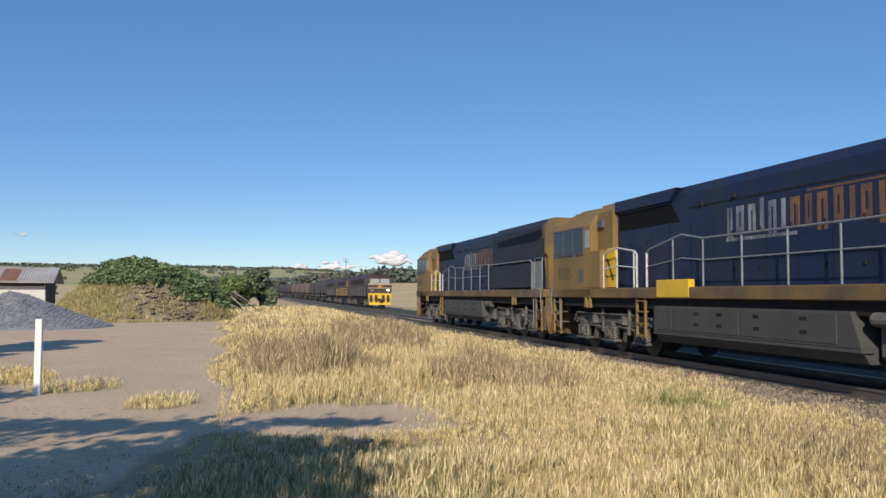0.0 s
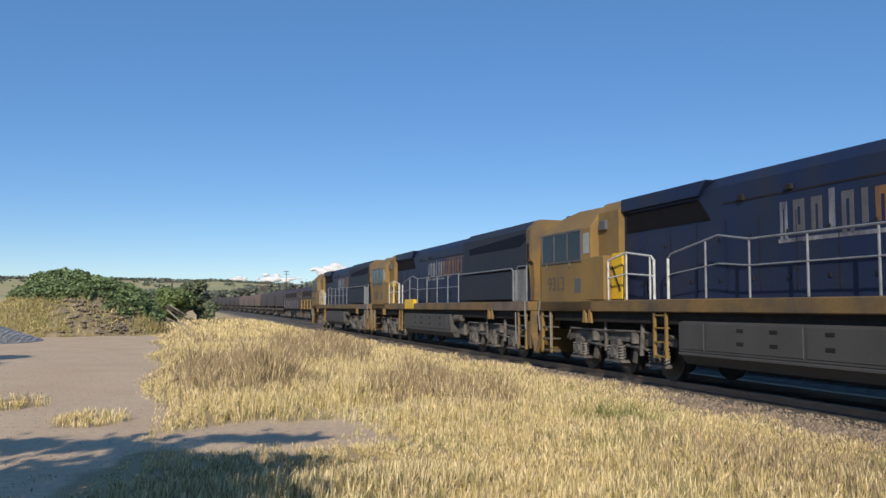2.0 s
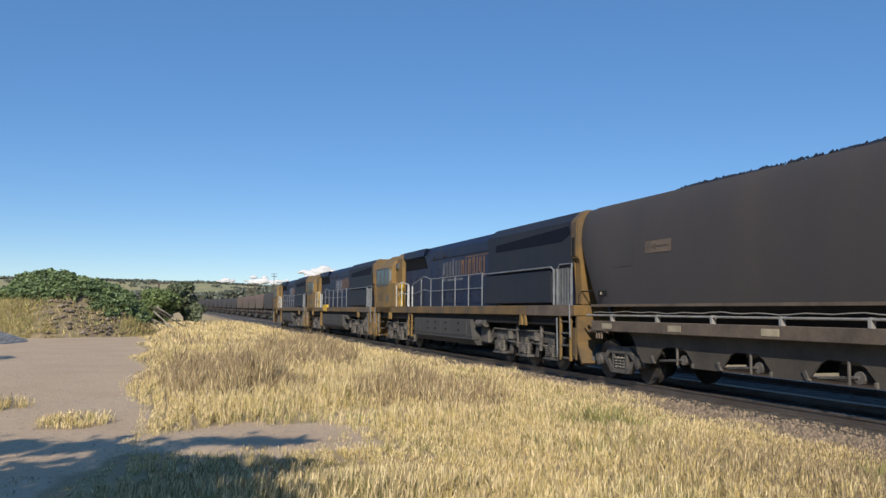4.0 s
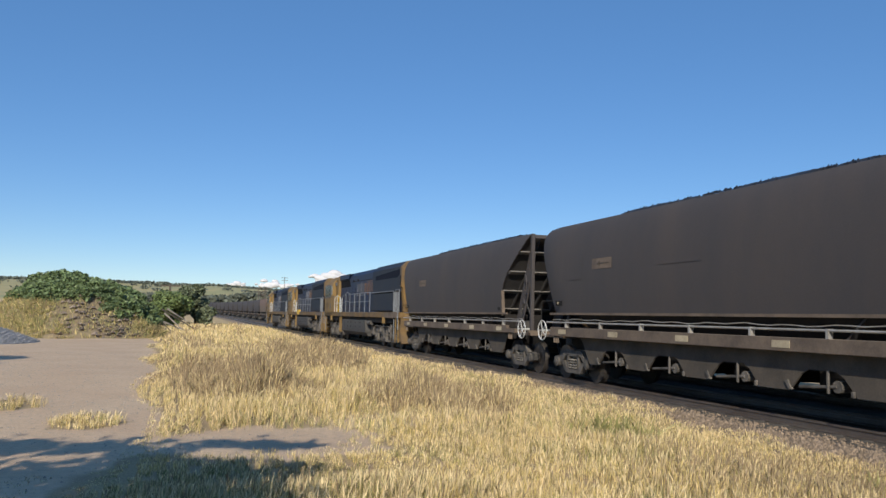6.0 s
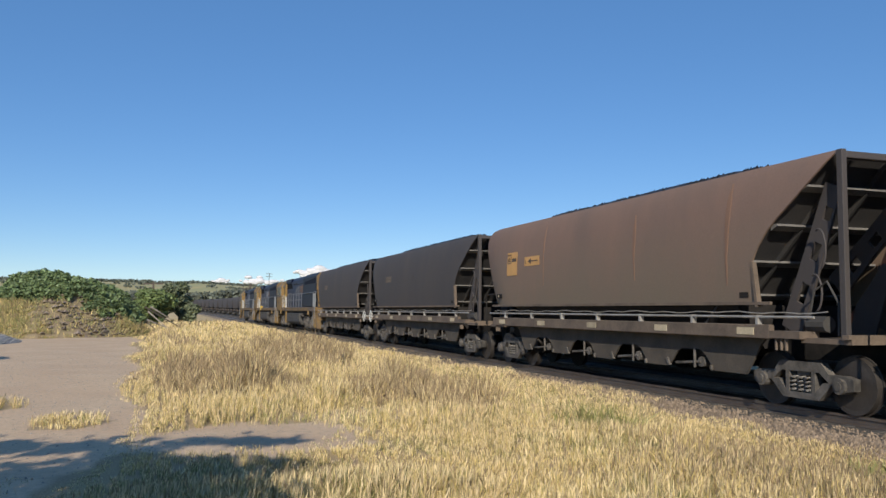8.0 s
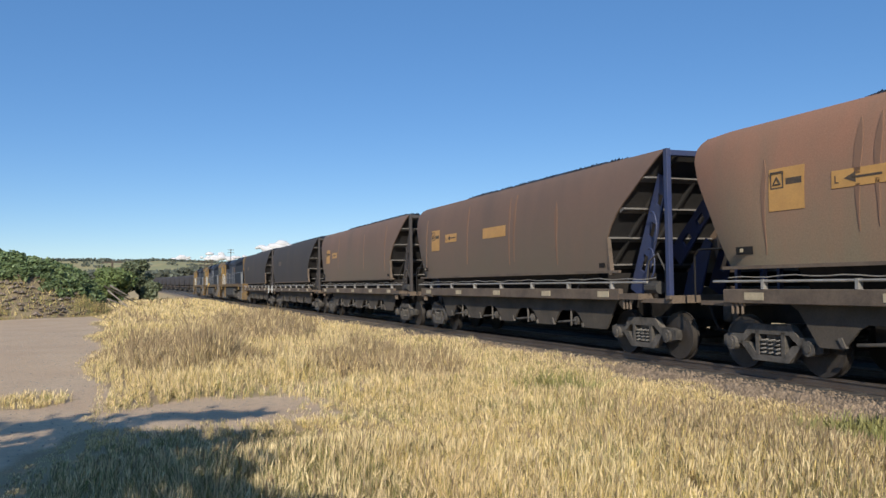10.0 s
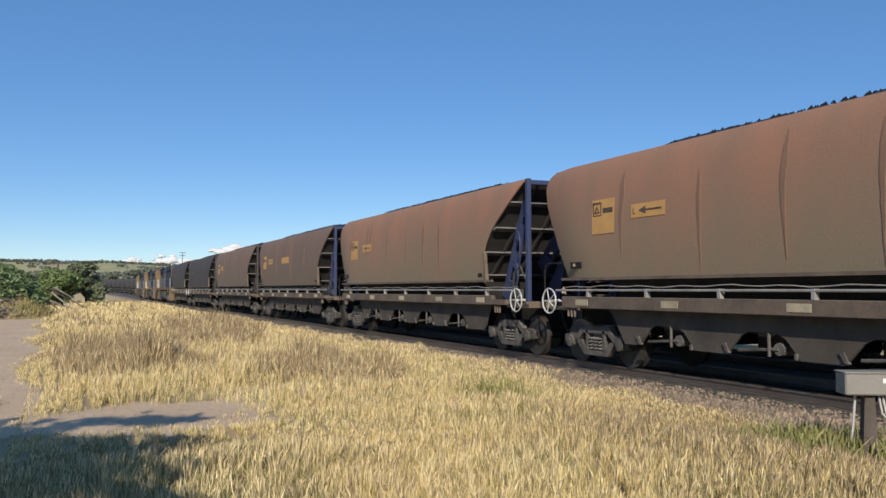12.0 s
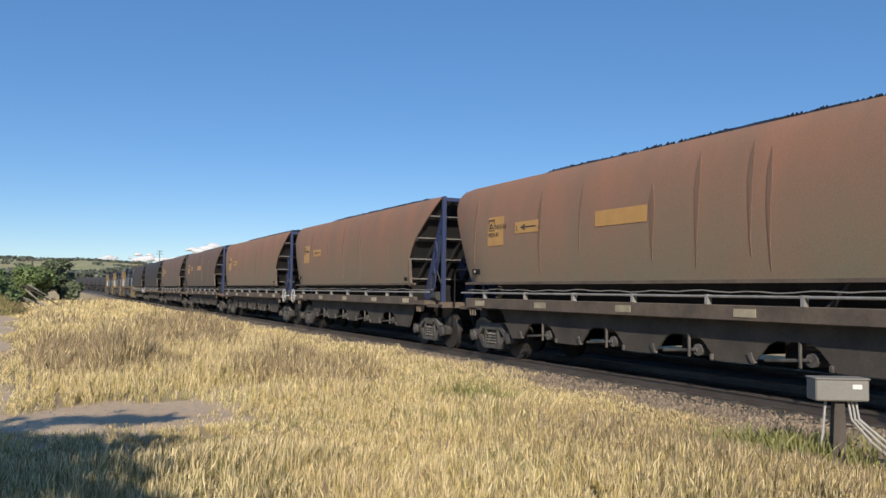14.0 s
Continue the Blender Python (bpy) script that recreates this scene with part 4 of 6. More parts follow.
    for s in (-1, 1):
        prism_x(bm, [(-4.64, 3.88), (-4.64, 4.17), (-8.0, 4.17), (-7.7, 3.88)], s * 0.8, s * 1.16)
        prism_x(bm, [(-4.64, 3.30), (-4.64, 3.84), (-7.7, 3.84), (-8.15, 3.30)], s * 1.0, s * 1.062)
    part("intake_wing", bm, M_BLUE, hood, "navy air intake overhang")
    # near-black sheets paint the deep shade of the intake recess
    for s in (-1, 1):
        bm = prism_x(B(), [(-4.75, 3.36), (-4.75, 3.82), (-7.6, 3.82), (-8.0, 3.36)], s * 1.065, s * 1.078)
        part("intake_screen", bm, M_INTAKESHADE, hood, "black sheet painted as the intake's shade")
    # radiator wings at the back
    bm = B()
    prism_y(bm, [(-1.375, 2.76), (-1.375, 3.93), (-1.08, 4.20), (1.08, 4.20), (1.375, 3.93), (1.375, 2.76)], -15.6, -21.42)
    part("radiator_housing", bm, M_GREYBLUE, hood, "grey blue flush radiator housing")
    # tapering dark band paints the shade below the radiator overhang
    for s in (-1, 1):
        bm = prism_x(B(), [(-16.3, 3.44), (-16.3, 3.66), (-21.30, 3.82), (-21.41, 3.62), (-20.9, 3.44)], s * 1.37, s * 1.383)
        part("radiator_screen", bm, M_BANDSHADE, hood, "dark navy band painted as shade under the overhang")
    for s in (-1, 1):
        bm = B()
        box(bm, s * 1.0, s * 1.38, -15.35, -20.25, 1.84, 2.74, 0.02)
        part("side_cabinet", bm, M_GREYBLUE, c, "plain grey blue equipment cabinet")
        # hood door seams and latches
        bm = B()
        for y in np.arange(5.6, 15.2, 0.96):
            box(bm, s * 1.055, s * 1.068, -y - 0.008, -y + 0.008, 1.9, 3.3)
        for y in np.arange(5.4, 15.2, 0.96):
            for z in (2.1, 2.9):
                box(bm, s * 1.055, s * 1.085, -y - 0.03, -y + 0.03, z, z + 0.08, 0.008)
        box(bm, s * 1.055, s * 1.07, -8.4, -15.5, 3.62, 3.65)
        part("door_seams", bm, M_BLACK, hood, "dark door seams and latches")
    for y0, y1, z0, z1 in ((15.0, 15.85, 3.50, 3.72), (8.9, 9.05, 3.62, 3.74), (10.2, 10.35, 3.66, 3.76)):
        part("hood_lamp", box(B(), -1.12, -1.05, -y0, -y1, z0, z1, 0.01), M_BLACK, hood, "small dark hood fitting")
    # plain bars where the side lettering is
    rng = random.Random(3)
    y = 10.0
    for i in range(13):
        wdt = (0.2, 0.3, 0.27, 0.14, 0.28, 0.14, 0.3)[i % 7]
        h0, h1 = (2.92, 3.48) if i % 4 else (2.78, 3.48)
        bm = B()
        y1, top = -y - wdt * 0.9, h1 + rng.uniform(-0.02, 0.14 * (i in (3, 5, 9)))
        if wdt < 0.2:
            box(bm, -1.06, -1.066, -y, y1, h0, top)
        else:
            # a broad bar with a slot in it
            stem = 0.36 * (-y - y1)
            box(bm, -1.06, -1.066, -y, -y - stem, h0, top)
            box(bm, -1.06, -1.066, y1 + stem, y1, h0, top)
            box(bm, -1.06, -1.0655, -y - stem, y1 + stem, top - 0.13, top)
            if i % 2:
                box(bm, -1.06, -1.0655, -y - stem, y1 + stem, h0, h0 + 0.11)
        part("lettering_bar", bm, (M_STRIPE if faded and i % 3 else M_WHITE) if i < 6 else M_ORANGE, hood, "worn white bar" if i < 6 else "worn orange bar")
        y += wdt + 0.13
    bm = B()
    box(bm, -1.06, -1.066, -9.95, -12.3, 2.74, 2.81)
    part("lettering_bar", bm, M_WHITE, hood, "worn white underline")
    bm = B()
    box(bm, -1.06, -1.065, -12.6, -15.2, 3.52, 3.56)
    part("lettering_bar", bm, M_ORANGE, hood, "worn orange line")
    # exhaust and roof gear
    part("roof_hatch", box(B(), -0.5, 0.5, -9.4, -10.6, 4.17, 4.26, 0.02), M_BLACK, hood, "sooty roof hatch")
    part("roof_hatch", box(B(), -0.35, 0.35, -12.0, -13.0, 4.17, 4.24, 0.02), M_BLACK, hood, "sooty roof hatch")
    part("roof_fan", rod(B(), (0, -18.4, 4.18), (0, -18.4, 4.27), 0.75, 24), M_BLACK, hood, "round sooty roof fan")
    # rear end
    prof = [(-1.26, 1.78), (-1.26, 2.9), (-1.385, 3.0), (-1.385, 3.93), (-1.08, 4.21), (1.08, 4.21), (1.385, 3.93), (1.385, 3.0), (1.26, 2.9), (1.26, 1.78)]
    bm = prism_y(B(), prof, -21.42, -21.76)
    bmesh.ops.bevel(bm, geom=bm.edges[:], offset=0.03, segments=2, affect="EDGES")
    rear = part("rear_end", bm, M_FRAME, c, "dull yellow rear end panel")
    # proud black box paints the shaded opening in the panel's side
    bm = B()
    box(bm, -1.392, -1.30, -21.47, -21.66, 3.02, 3.52, 0.02)
    part("rear_alcove", bm, M_BLACK, c, "black box standing in for a shaded opening")
    for x, z, r in ((0.42, 3.62, 0.075), (0.58, 3.62, 0.075), (-0.75, 3.58, 0.05), (-0.75, 3.72, 0.05)):
        part("headlight", rod(B(), (x, -21.75, z), (x, -21.80, z), r, 14), M_PALEGLASS, rear, "round rear headlight")
    bm = B()
    box(bm, -0.55, -0.15, -21.75, -21.78, 3.58, 3.74, 0.01)
    part("number_box", bm, M_STRIPE, rear, "dark number box")
    bm = B()
    for i in range(6):
        x = -0.9 + i * 0.2
        box(bm, x, x + 0.13, -21.755, -21.765, 3.2, 3.36)
    part("name_bars", bm, M_NUMBER, rear, "faded dark bars")
    bm = B()
    box(bm, -0.35, 0.35, -21.75, -21.81, 1.8, 3.1, 0.02)
    part("rear_door", bm, M_FRAME, rear, "rear gangway door")
    # ends: pilots with stripes, coupler, steps
    for y0, sg in ((-0.30, 1), (-21.72, -1)):
        bm = B()
        prism_x(bm, [(y0, 1.5), (y0 + sg * 0.0, 0.85), (y0 + sg * 0.28, 0.34), (y0 + sg * 0.22, 0.30), (y0 - sg * 0.08, 0.82), (y0 - sg * 0.08, 1.5)], -1.36, 1.36)
        for s in (-1, 1):
            prism_x(bm, [(y0 - sg * 0.05, 1.2), (y0 - sg * 0.05, 0.4), (y0 - sg * 0.32, 0.62), (y0 - sg * 0.32, 1.2)], s * 1.33, s * 1.38)
        pl = part("pilot", bm, M_FRAME, c, "yellow pilot plate with grey chevrons")
        for x in (-1.1, -0.55, 0.3, 0.85):
            bm = B()
            q = [(x + dx, y0 + sg * (0.015 + 0.28 * (0.85 - z) / 0.51), z) for dx, z in ((0, 0.40), (0.25, 0.40), (0.5, 0.80), (0.25, 0.80))]
            v = [bm.verts.new(p) for p in q] + [bm.verts.new((p[0], p[1] - sg * 0.02, p[2])) for p in q]
            for f in ((0, 1, 2, 3), (4, 7, 6, 5), (0, 4, 5, 1), (1, 5, 6, 2), (2, 6, 7, 3), (3, 7, 4, 0)):
                bm.faces.new([v[k] for k in f])
            part("chevron", bm, M_STRIPE, pl, "grey chevron stripe")
        bm = B()
        box(bm, -0.16, 0.16, y0 + sg * 0.05, y0 + sg * 0.55, 0.82, 1.06, 0.03)
        box(bm, -0.25, 0.25, y0 + sg * 0.3, y0 + sg * 0.5, 0.76, 1.1, 0.04)
        part("coupler", bm, M_BOGIE, c, "dusty knuckle coupler")
        for x in (-0.75, -0.6, -0.5, 0.6):
            part("hose", pipe(B(), [(x, y0 + sg * 0.05, 1.25), (x - 0.02, y0 + sg * 0.22, 1.0), (x + 0.03, y0 + sg * 0.25, 0.7), (x + 0.12, y0 + sg * 0.34, 0.5)], 0.028, 6), M_BLACK, c, "black brake hose")
        for s in (-1, 1):
            bm = B()
            ys = (y0 - sg * 0.30, y0 - sg * 0.86)
            for yy in ys:
                box(bm, s * 1.36, s * 1.42, yy - 0.03, yy + 0.03, 0.36, 1.52)
            part("step_sides", bm, M_YELLOW, c, "yellow edged step sides")
            for z in (0.40, 0.72, 1.04, 1.34):
                part("step", box(B(), s * 1.10, s * 1.40, ys[0], ys[1], z, z + 0.035), M_BOGIE, c, "dusty metal step")
            part("step_rail", pipe(B(), [(s * 1.44, y0 - sg * 0.22, 0.95), (s * 1.47, y0 - sg * 0.20, 1.4), (s * 1.45, y0 - sg * 0.24, 1.8)], 0.02, 6), M_DULLRAIL, c, "pale step grab rail")
            part("step_rail", pipe(B(), [(s * 1.44, y0 - sg * 0.95, 0.5), (s * 1.46, y0 - sg * 0.95, 1.45)], 0.02, 6), M_DULLRAIL, c, "pale step grab rail")
    # ladder behind the front bogie, jacking brackets
    for s in (-1, 1):
        bm = B()
        for yy in (6.40, 6.85):
            box(bm, s * 1.36, s * 1.42, -yy - 0.025, -yy + 0.025, 0.52, 1.55)
        for z in (0.55, 0.85, 1.15, 1.42):
            box(bm, s * 1.30, s * 1.42, -6.40, -6.85, z, z + 0.03)
        part("ladder", bm, M_YELLOW, c, "yellow side ladder")
        for yy in (3.35, 18.5):
            bm = B()
            for d in (-0.18, 0.1):
                prism_x(bm, [(-yy + d - 0.09, 1.22), (-yy + d + 0.09, 1.22), (-yy + d + 0.05, 1.55), (-yy + d - 0.02, 1.55)], s * 1.40, s * 1.46)
            part("jacking_bracket", bm, M_YELLOW, c, "yellow jacking bracket")
    # tank
    bm = prism_y(B(), [(-1.25, 1.34), (-1.42, 1.30), (-1.42, 0.72), (-1.25, 0.46), (1.25, 0.46), (1.42, 0.72), (1.42, 1.30), (1.25, 1.34)], -7.35, -14.3)
    cut(bm, (0, -14.05, 1.34), Vector((0, -1, 0.42)).normalized())
    tank = part("fuel_tank", bm, M_TANK, c, "dusty grey fuel tank with chamfered foot")
    for s in (-1, 1):
        for y0, y1 in ((7.45, 8.2), (8.26, 10.9), (10.97, 13.75)):
            part("tank_panel", box(B(), s * 1.41, s * 1.432, -y0, -y1, 0.76, 1.29, 0.01), M_TANK, tank, "dusty grey side panel")
        part("tank_rib", box(B(), s * 1.2, s * 1.445, -7.35, -14.35, 0.64, 0.70, 0.01), M_TANK, tank)
    for y in (9.2, 10.1, 11.4, 12.8):
        for z in (0.9, 1.14):
            part("tank_slot", box(B(), -1.43, -1.44, -y, -y - 0.2, z, z + 0.07, 0.004), M_BLACK, tank, "small dark hand slot")
    bm = B()
    box(bm, -1.15, 1.15, -14.4, -15.1, 0.55, 1.1, 0.05)
    rod(bm, (-1.3, -14.5, 1.2), (-1.3, -15.3, 1.2), 0.12, 12)
    part("air_reservoir", bm, M_BOGIE, c, "dusty air reservoirs behind the tank")
    for s in (-1, 1):
        x = s * 1.42
        handrail(c, [(x, -4.45, 2.72), (x, -5.3, 2.86), (x, -6.35, 2.72), (x, -6.46, 2.62), (x, -6.46, 1.78)], [(x, -4.45, 2.72), (x, -5.3, 2.86), (x, -6.3, 2.72)], 1.78, M_CHROME)
        pts = [(x, -7.0, 1.78), (x, -7.0, 2.62), (x, -7.12, 2.72), (x, -8.7, 2.98), (x, -9.6, 2.84)] + [(x, -v, 2.84) for v in (11, 12.5, 14, 15.25)]
        handrail(c, pts, [(x, -v, 2.9 if 8 < v < 9.2 else 2.82) for v in (8.3, 9.6, 11.05, 12.5, 13.9, 15.2)], 1.78, M_DULLRAIL, "dull grey tubular handrail")
        for yy in (-7.0, -6.46):
            part("gate_post", pipe(B(), [(x, yy, 1.78), (x, yy, 2.64)], 0.030, 8), M_CHROME, c, "bright rail post at the ladder")
        handrail(c, [(x, -20.5, 1.78), (x, -20.5, 2.72), (x, -20.35, 2.80), (x, -15.3, 2.80)], [], 1.78, M_DULLRAIL, "dull grey tubular handrail", False)
        handrail(c, [(x, -20.75, 1.78), (x, -20.75, 2.74), (x, -20.88, 2.84), (x, -21.55, 2.84), (x, -21.55, 1.78)], [], 1.78, M_DULLRAIL, "dull grey end handrail", False)
        for yy in np.arange(20.55, 21.5, 0.09):
            part("rail_bar", rod(B(), (s * 1.41, -yy, 1.78), (s * 1.41, -yy, 2.74), 0.010, 5), M_DULLRAIL, c)
    loco_bogie(c, -4.30)
    loco_bogie(c, -18.0)
    return c


def brown_loco(lead, orange=False):
    """The oncoming diesel: maroon body, orange flank, yellow nose foot and rails. Its front faces +y of its own space."""
    c = thing("maroon_locomotive", "maroon and orange diesel locomotive with yellow buffer beam", "locomotive", "locomotives of the oncoming train")
    bm = prism_x(B(), [(-0.25, 1.35), (-0.25, 2.75), (-0.55, 3.55), (-1.1, 3.98), (-3.6, 4.08), (-19.6, 4.08), (-19.6, 1.35)], -1.42, 1.42)
    for s in (-1, 1):
        cut(bm, (s * 1.42, 0, 3.55), Vector((s * 0.8, 0, 0.6)).normalized())
    body = part("body", bm, M_MAROON, c, "sooty maroon body shell")
    for s in (-1, 1):
        bm = B()
        if orange:
            box(bm, s * 1.41, s * 1.432, -2.0, -4.2, 2.72, 3.55)
            part("flank_band", bm, M_LOCOORANGE, body, "orange flank band")
        bm = B()
        box(bm, s * 1.41, s * 1.438, -0.3, -19.6, 1.36, 1.5)
        part("sill_band", bm, M_FRAME if orange else M_MAROON, body, "grimy sill band")
        for y0 in (1.2, 2.1):
            bm = B()
            box(bm, s * 1.41, s * 1.44, -y0, -y0 - 0.7, 2.85, 3.45)
            part("side_window", bm, M_GLASS, body, "dark cab window")
        bm = B()
        for y in np.arange(5, 18, 1.9):
            box(bm, s * 1.41, s * 1.43, -y, -y - 1.4, 2.9, 3.5)
        part("grilles", bm, M_BLACK, body, "black side grilles")
        bm = B()
        pipe(bm, [(s * 1.46, -3.2, 2.45), (s * 1.46, -18.8, 2.45)], 0.025, 6)
        for y in np.arange(3.2, 19, 2.6):
            rod(bm, (s * 1.46, -y, 1.4), (s * 1.46, -y, 2.45), 0.025, 6)
        part("handrail", bm, M_BRIGHT if orange else M_DULLRAIL, c, "thin handrail")
    if lead:
        for x0, x1 in ((-1.15, -0.08), (0.08, 1.15)):
            bm = B()
            prism_x(bm, [(-0.30, 2.92), (-0.50, 3.44), (-0.47, 3.45), (-0.27, 2.92)], x0, x1)
            part("windscreen", bm, M_PALEGLASS, body, "windscreen with a pale painted reflection")
        bm = B()
        for z in (2.74, 2.32):
            box(bm, -1.40, 1.40, -0.25, -0.225, z, z + 0.07)
        prism_x(bm, [(-0.30, 2.84), (-0.32, 2.90), (-0.29, 2.90), (-0.27, 2.84)], -1.3, 1.3)
        part("nose_lines", bm, M_CREAM, body, "cream nose lines")
        bm = B()
        prism_y(bm, [(-0.32, 2.53), (0, 2.72), (0.32, 2.53), (0, 2.34)], -0.25, -0.215)
        part("nose_emblem", bm, M_LOCOORANGE, body, "orange diamond emblem")
        m = bpy.data.materials.new("lit headlight")
        m.use_nodes = True
        e = m.node_tree.nodes["Principled BSDF"]
        e.inputs["Emission Color"].default_value, e.inputs["Emission Strength"].default_value = (1, 0.85, 0.6, 1), 6.0
        for x in (-0.95, 0.95):
            bm = B()
            for d in (-0.1, 0.1):
                rod(bm, (x + d, -0.25, 2.1), (x + d, -0.2, 2.1), 0.085, 14)
            part("headlight", bm, m if x < 0 else M_PALEGLASS, body, "lit round headlight" if x < 0 else "round headlight")
    bm = B()
    box(bm, -1.40, 1.40, -0.1, -0.35, 1.05, 1.72, 0.03)
    prism_x(bm, [(-0.3, 1.05), (-0.15, 0.35), (-0.22, 0.33), (-0.4, 1.05)], -1.3, 1.3)
    beam = part("buffer_beam", bm, M_BRIGHT if lead else M_MAROON, c, "buffer beam and pilot")
    bm = B()
    for x in (-1.15, -0.55, 0.3, 0.9):
        box(bm, x, x + 0.34, -0.05, -0.12, 0.7, 1.5, 0.02)
    box(bm, -0.2, 0.2, 0.3, -0.2, 0.8, 1.1, 0.03)
    part("beam_gear", bm, M_MAROON, beam, "dark steps and coupler")
    bm = B()
    box(bm, -1.2, 1.2, -1.0, -19.0, 1.05, 1.36)
    box(bm, -1.3, 1.3, -7.2, -12.2, 0.45, 1.1, 0.06)
    part("underframe", bm, M_BLACK, c, "black underframe and tank")
    bm = B()
    box(bm, -0.5, 0.5, -6, -7.4, 4.05, 4.2, 0.03)
    rod(bm, (0, -13, 4.05), (0, -13, 4.2), 0.7, 20)
    box(bm, -0.25, 0.25, -1.4, -1.9, 3.98, 4.14, 0.03)
    part("roof_gear", bm, M_BLACK, c, "black roof gear")
    loco_bogie(c, -3.7)
    loco_bogie(c, -16.0)
    return c


LEAD = 47.717


def train_a(t):
    return LEAD + 9.083 * t + 0.0159 * t * t


def train_b(t):
    return 97.0 - 16.3 * t


def on_track(centre, s, length, reverse=False):
    """The pose of a vehicle whose front is at s along the line."""
    back = s + length if reverse else s - length
    p, q = track_point(centre, s), track_point(centre, back)
    d = (p - q).normalized()
    yaw = math.atan2(-d.x, d.y)
    pitch = math.asin(d.z)
    return Matrix.Translation(p) @ Euler((pitch, 0, yaw)).to_matrix().to_4x4()


MOVERS = []
locos = [coal_loco("", False), coal_loco("9305", True), coal_loco("9313", False, True)]
for i, c in enumerate(locos):
    MOVERS.append((c, TRACK_A, -22.0 * i, 22.0, False))

proto = coal_wagon(M_RUST)
CREASES = ((), (), (4.9, 9.4, 12.6), (1.9, 5.5, 8.4, 8.75, 11.0), (2.3, 4.15, 4.5, 6.2, 7.9, 9.3, 10.4), (3.4, 5.5, 7.3, 8.9, 9.15, 11.6), (1.75, 4.7, 6.2, 8.3, 9.4, 10.55, 10.9), (5.2, 6.4, 8.6, 10.5), (4, 9))
NUMBERS = (None, None, None, None, None, None, (("NHHH", 3.02, 2.79), ("98041N", 2.85, 2.46)), None, None)
wagons = [proto] + [copy_thing(proto, Matrix.Identity(4)) for _ in range(8)]
PAINT = (M_DARKGREY, M_DARKGREY, M_BROWNGREY, M_BROWNGREY, M_RUST, M_RUST, M_RUST, M_RUST, M_RUST)
LOOKS = ("coal-blackened grey hopper wagon heaped with coal", "dark grey coal hopper wagon with a faded panel", "grey brown coal hopper wagon with worn panels", "brown coal hopper wagon with orange panels",
         "rust brown coal hopper wagon with creases painted on bulging sides", "rust brown coal hopper wagon with long painted creases", "rust brown coal hopper wagon with orange data panels", "rust brown coal hopper wagon with a blank orange panel", "rust brown coal hopper wagon heaped with coal")
for i, w in enumerate(wagons):
    tagged(w, LOOKS[i])
    for o in w.children:
        if o.name.split(".")[0] in ("side_sheet", "front_end_sheet"):
            o.material_slots[0].link = "OBJECT"
            o.material_slots[0].material = PAINT[i]
        if o.name.split(".")[0] in ("end_post", "end_rail", "brace", "brace_leg", "grab_handle") and i < 3:
            o.material_slots[0].link = "OBJECT"
            o.material_slots[0].material = M_DARKGREY
    wagon_marks(w, NUMBERS[i], "L" if i >= 2 else "", i in (1, 3, 6), i < 2, CREASES[i], i)
    if i in (0, 4):
        handwheel(w, -14.85)
    if i in (1, 5):
        handwheel(w, -0.75)
    MOVERS.append((w, TRACK_A, -65.305 - WAGON_PITCH * i, WAGON_PITCH, False))

lead = brown_loco(True)
second = brown_loco(False, True)
third = brown_loco(False)
for i, c in enumerate((lead, second, third)):
    MOVERS.append((c, TRACK_B, 20.0 * i, 20.0, True))
for i in range(34):
    w = copy_thing(proto, Matrix.Identity(4)) if i % 3 else copy_thing(wagons[2], Matrix.Identity(4))
    tagged(w, "dark coal hopper wagon of the oncoming train", "coal wagon", "wagons of the oncoming train")
    for o in w.children_recursive:
        if o.name.split(".")[0] in ("side_sheet", "front_end_sheet"):
            o.material_slots[0].link = "OBJECT"
            o.material_slots[0].material = M_BROWNGREY if 3 <= i <= 6 else M_DARKGREY
    for o in list(w.children_recursive):
        if o.name.split(".")[0] in ("cable", "grab_handle", "brake_hose", "valve", "edge_flange", "spring", "hose", "front_rail", "patch", "stain", "lettering", "lettering_bar", "emblem", "arrow", "data_panel", "arrow_panel", "handwheel", "coal_load", "door_gear") and i > 1:
            bpy.data.objects.remove(o)
    MOVERS.append((w, TRACK_B, 60.3 + WAGON_PITCH * i, WAGON_PITCH, True))


# ---- beside the line ----
def marker_post():
    p = thing("marker_post", "white painted square marker post standing in dirt", "post")
    bm = box(B(), -0.055, 0.055, -0.055, 0.055, -0.3, 1.30, 0.008)
    part("post", bm, M_POST, p)
    p.location = (-3.49, 15.57, 0)
    return p


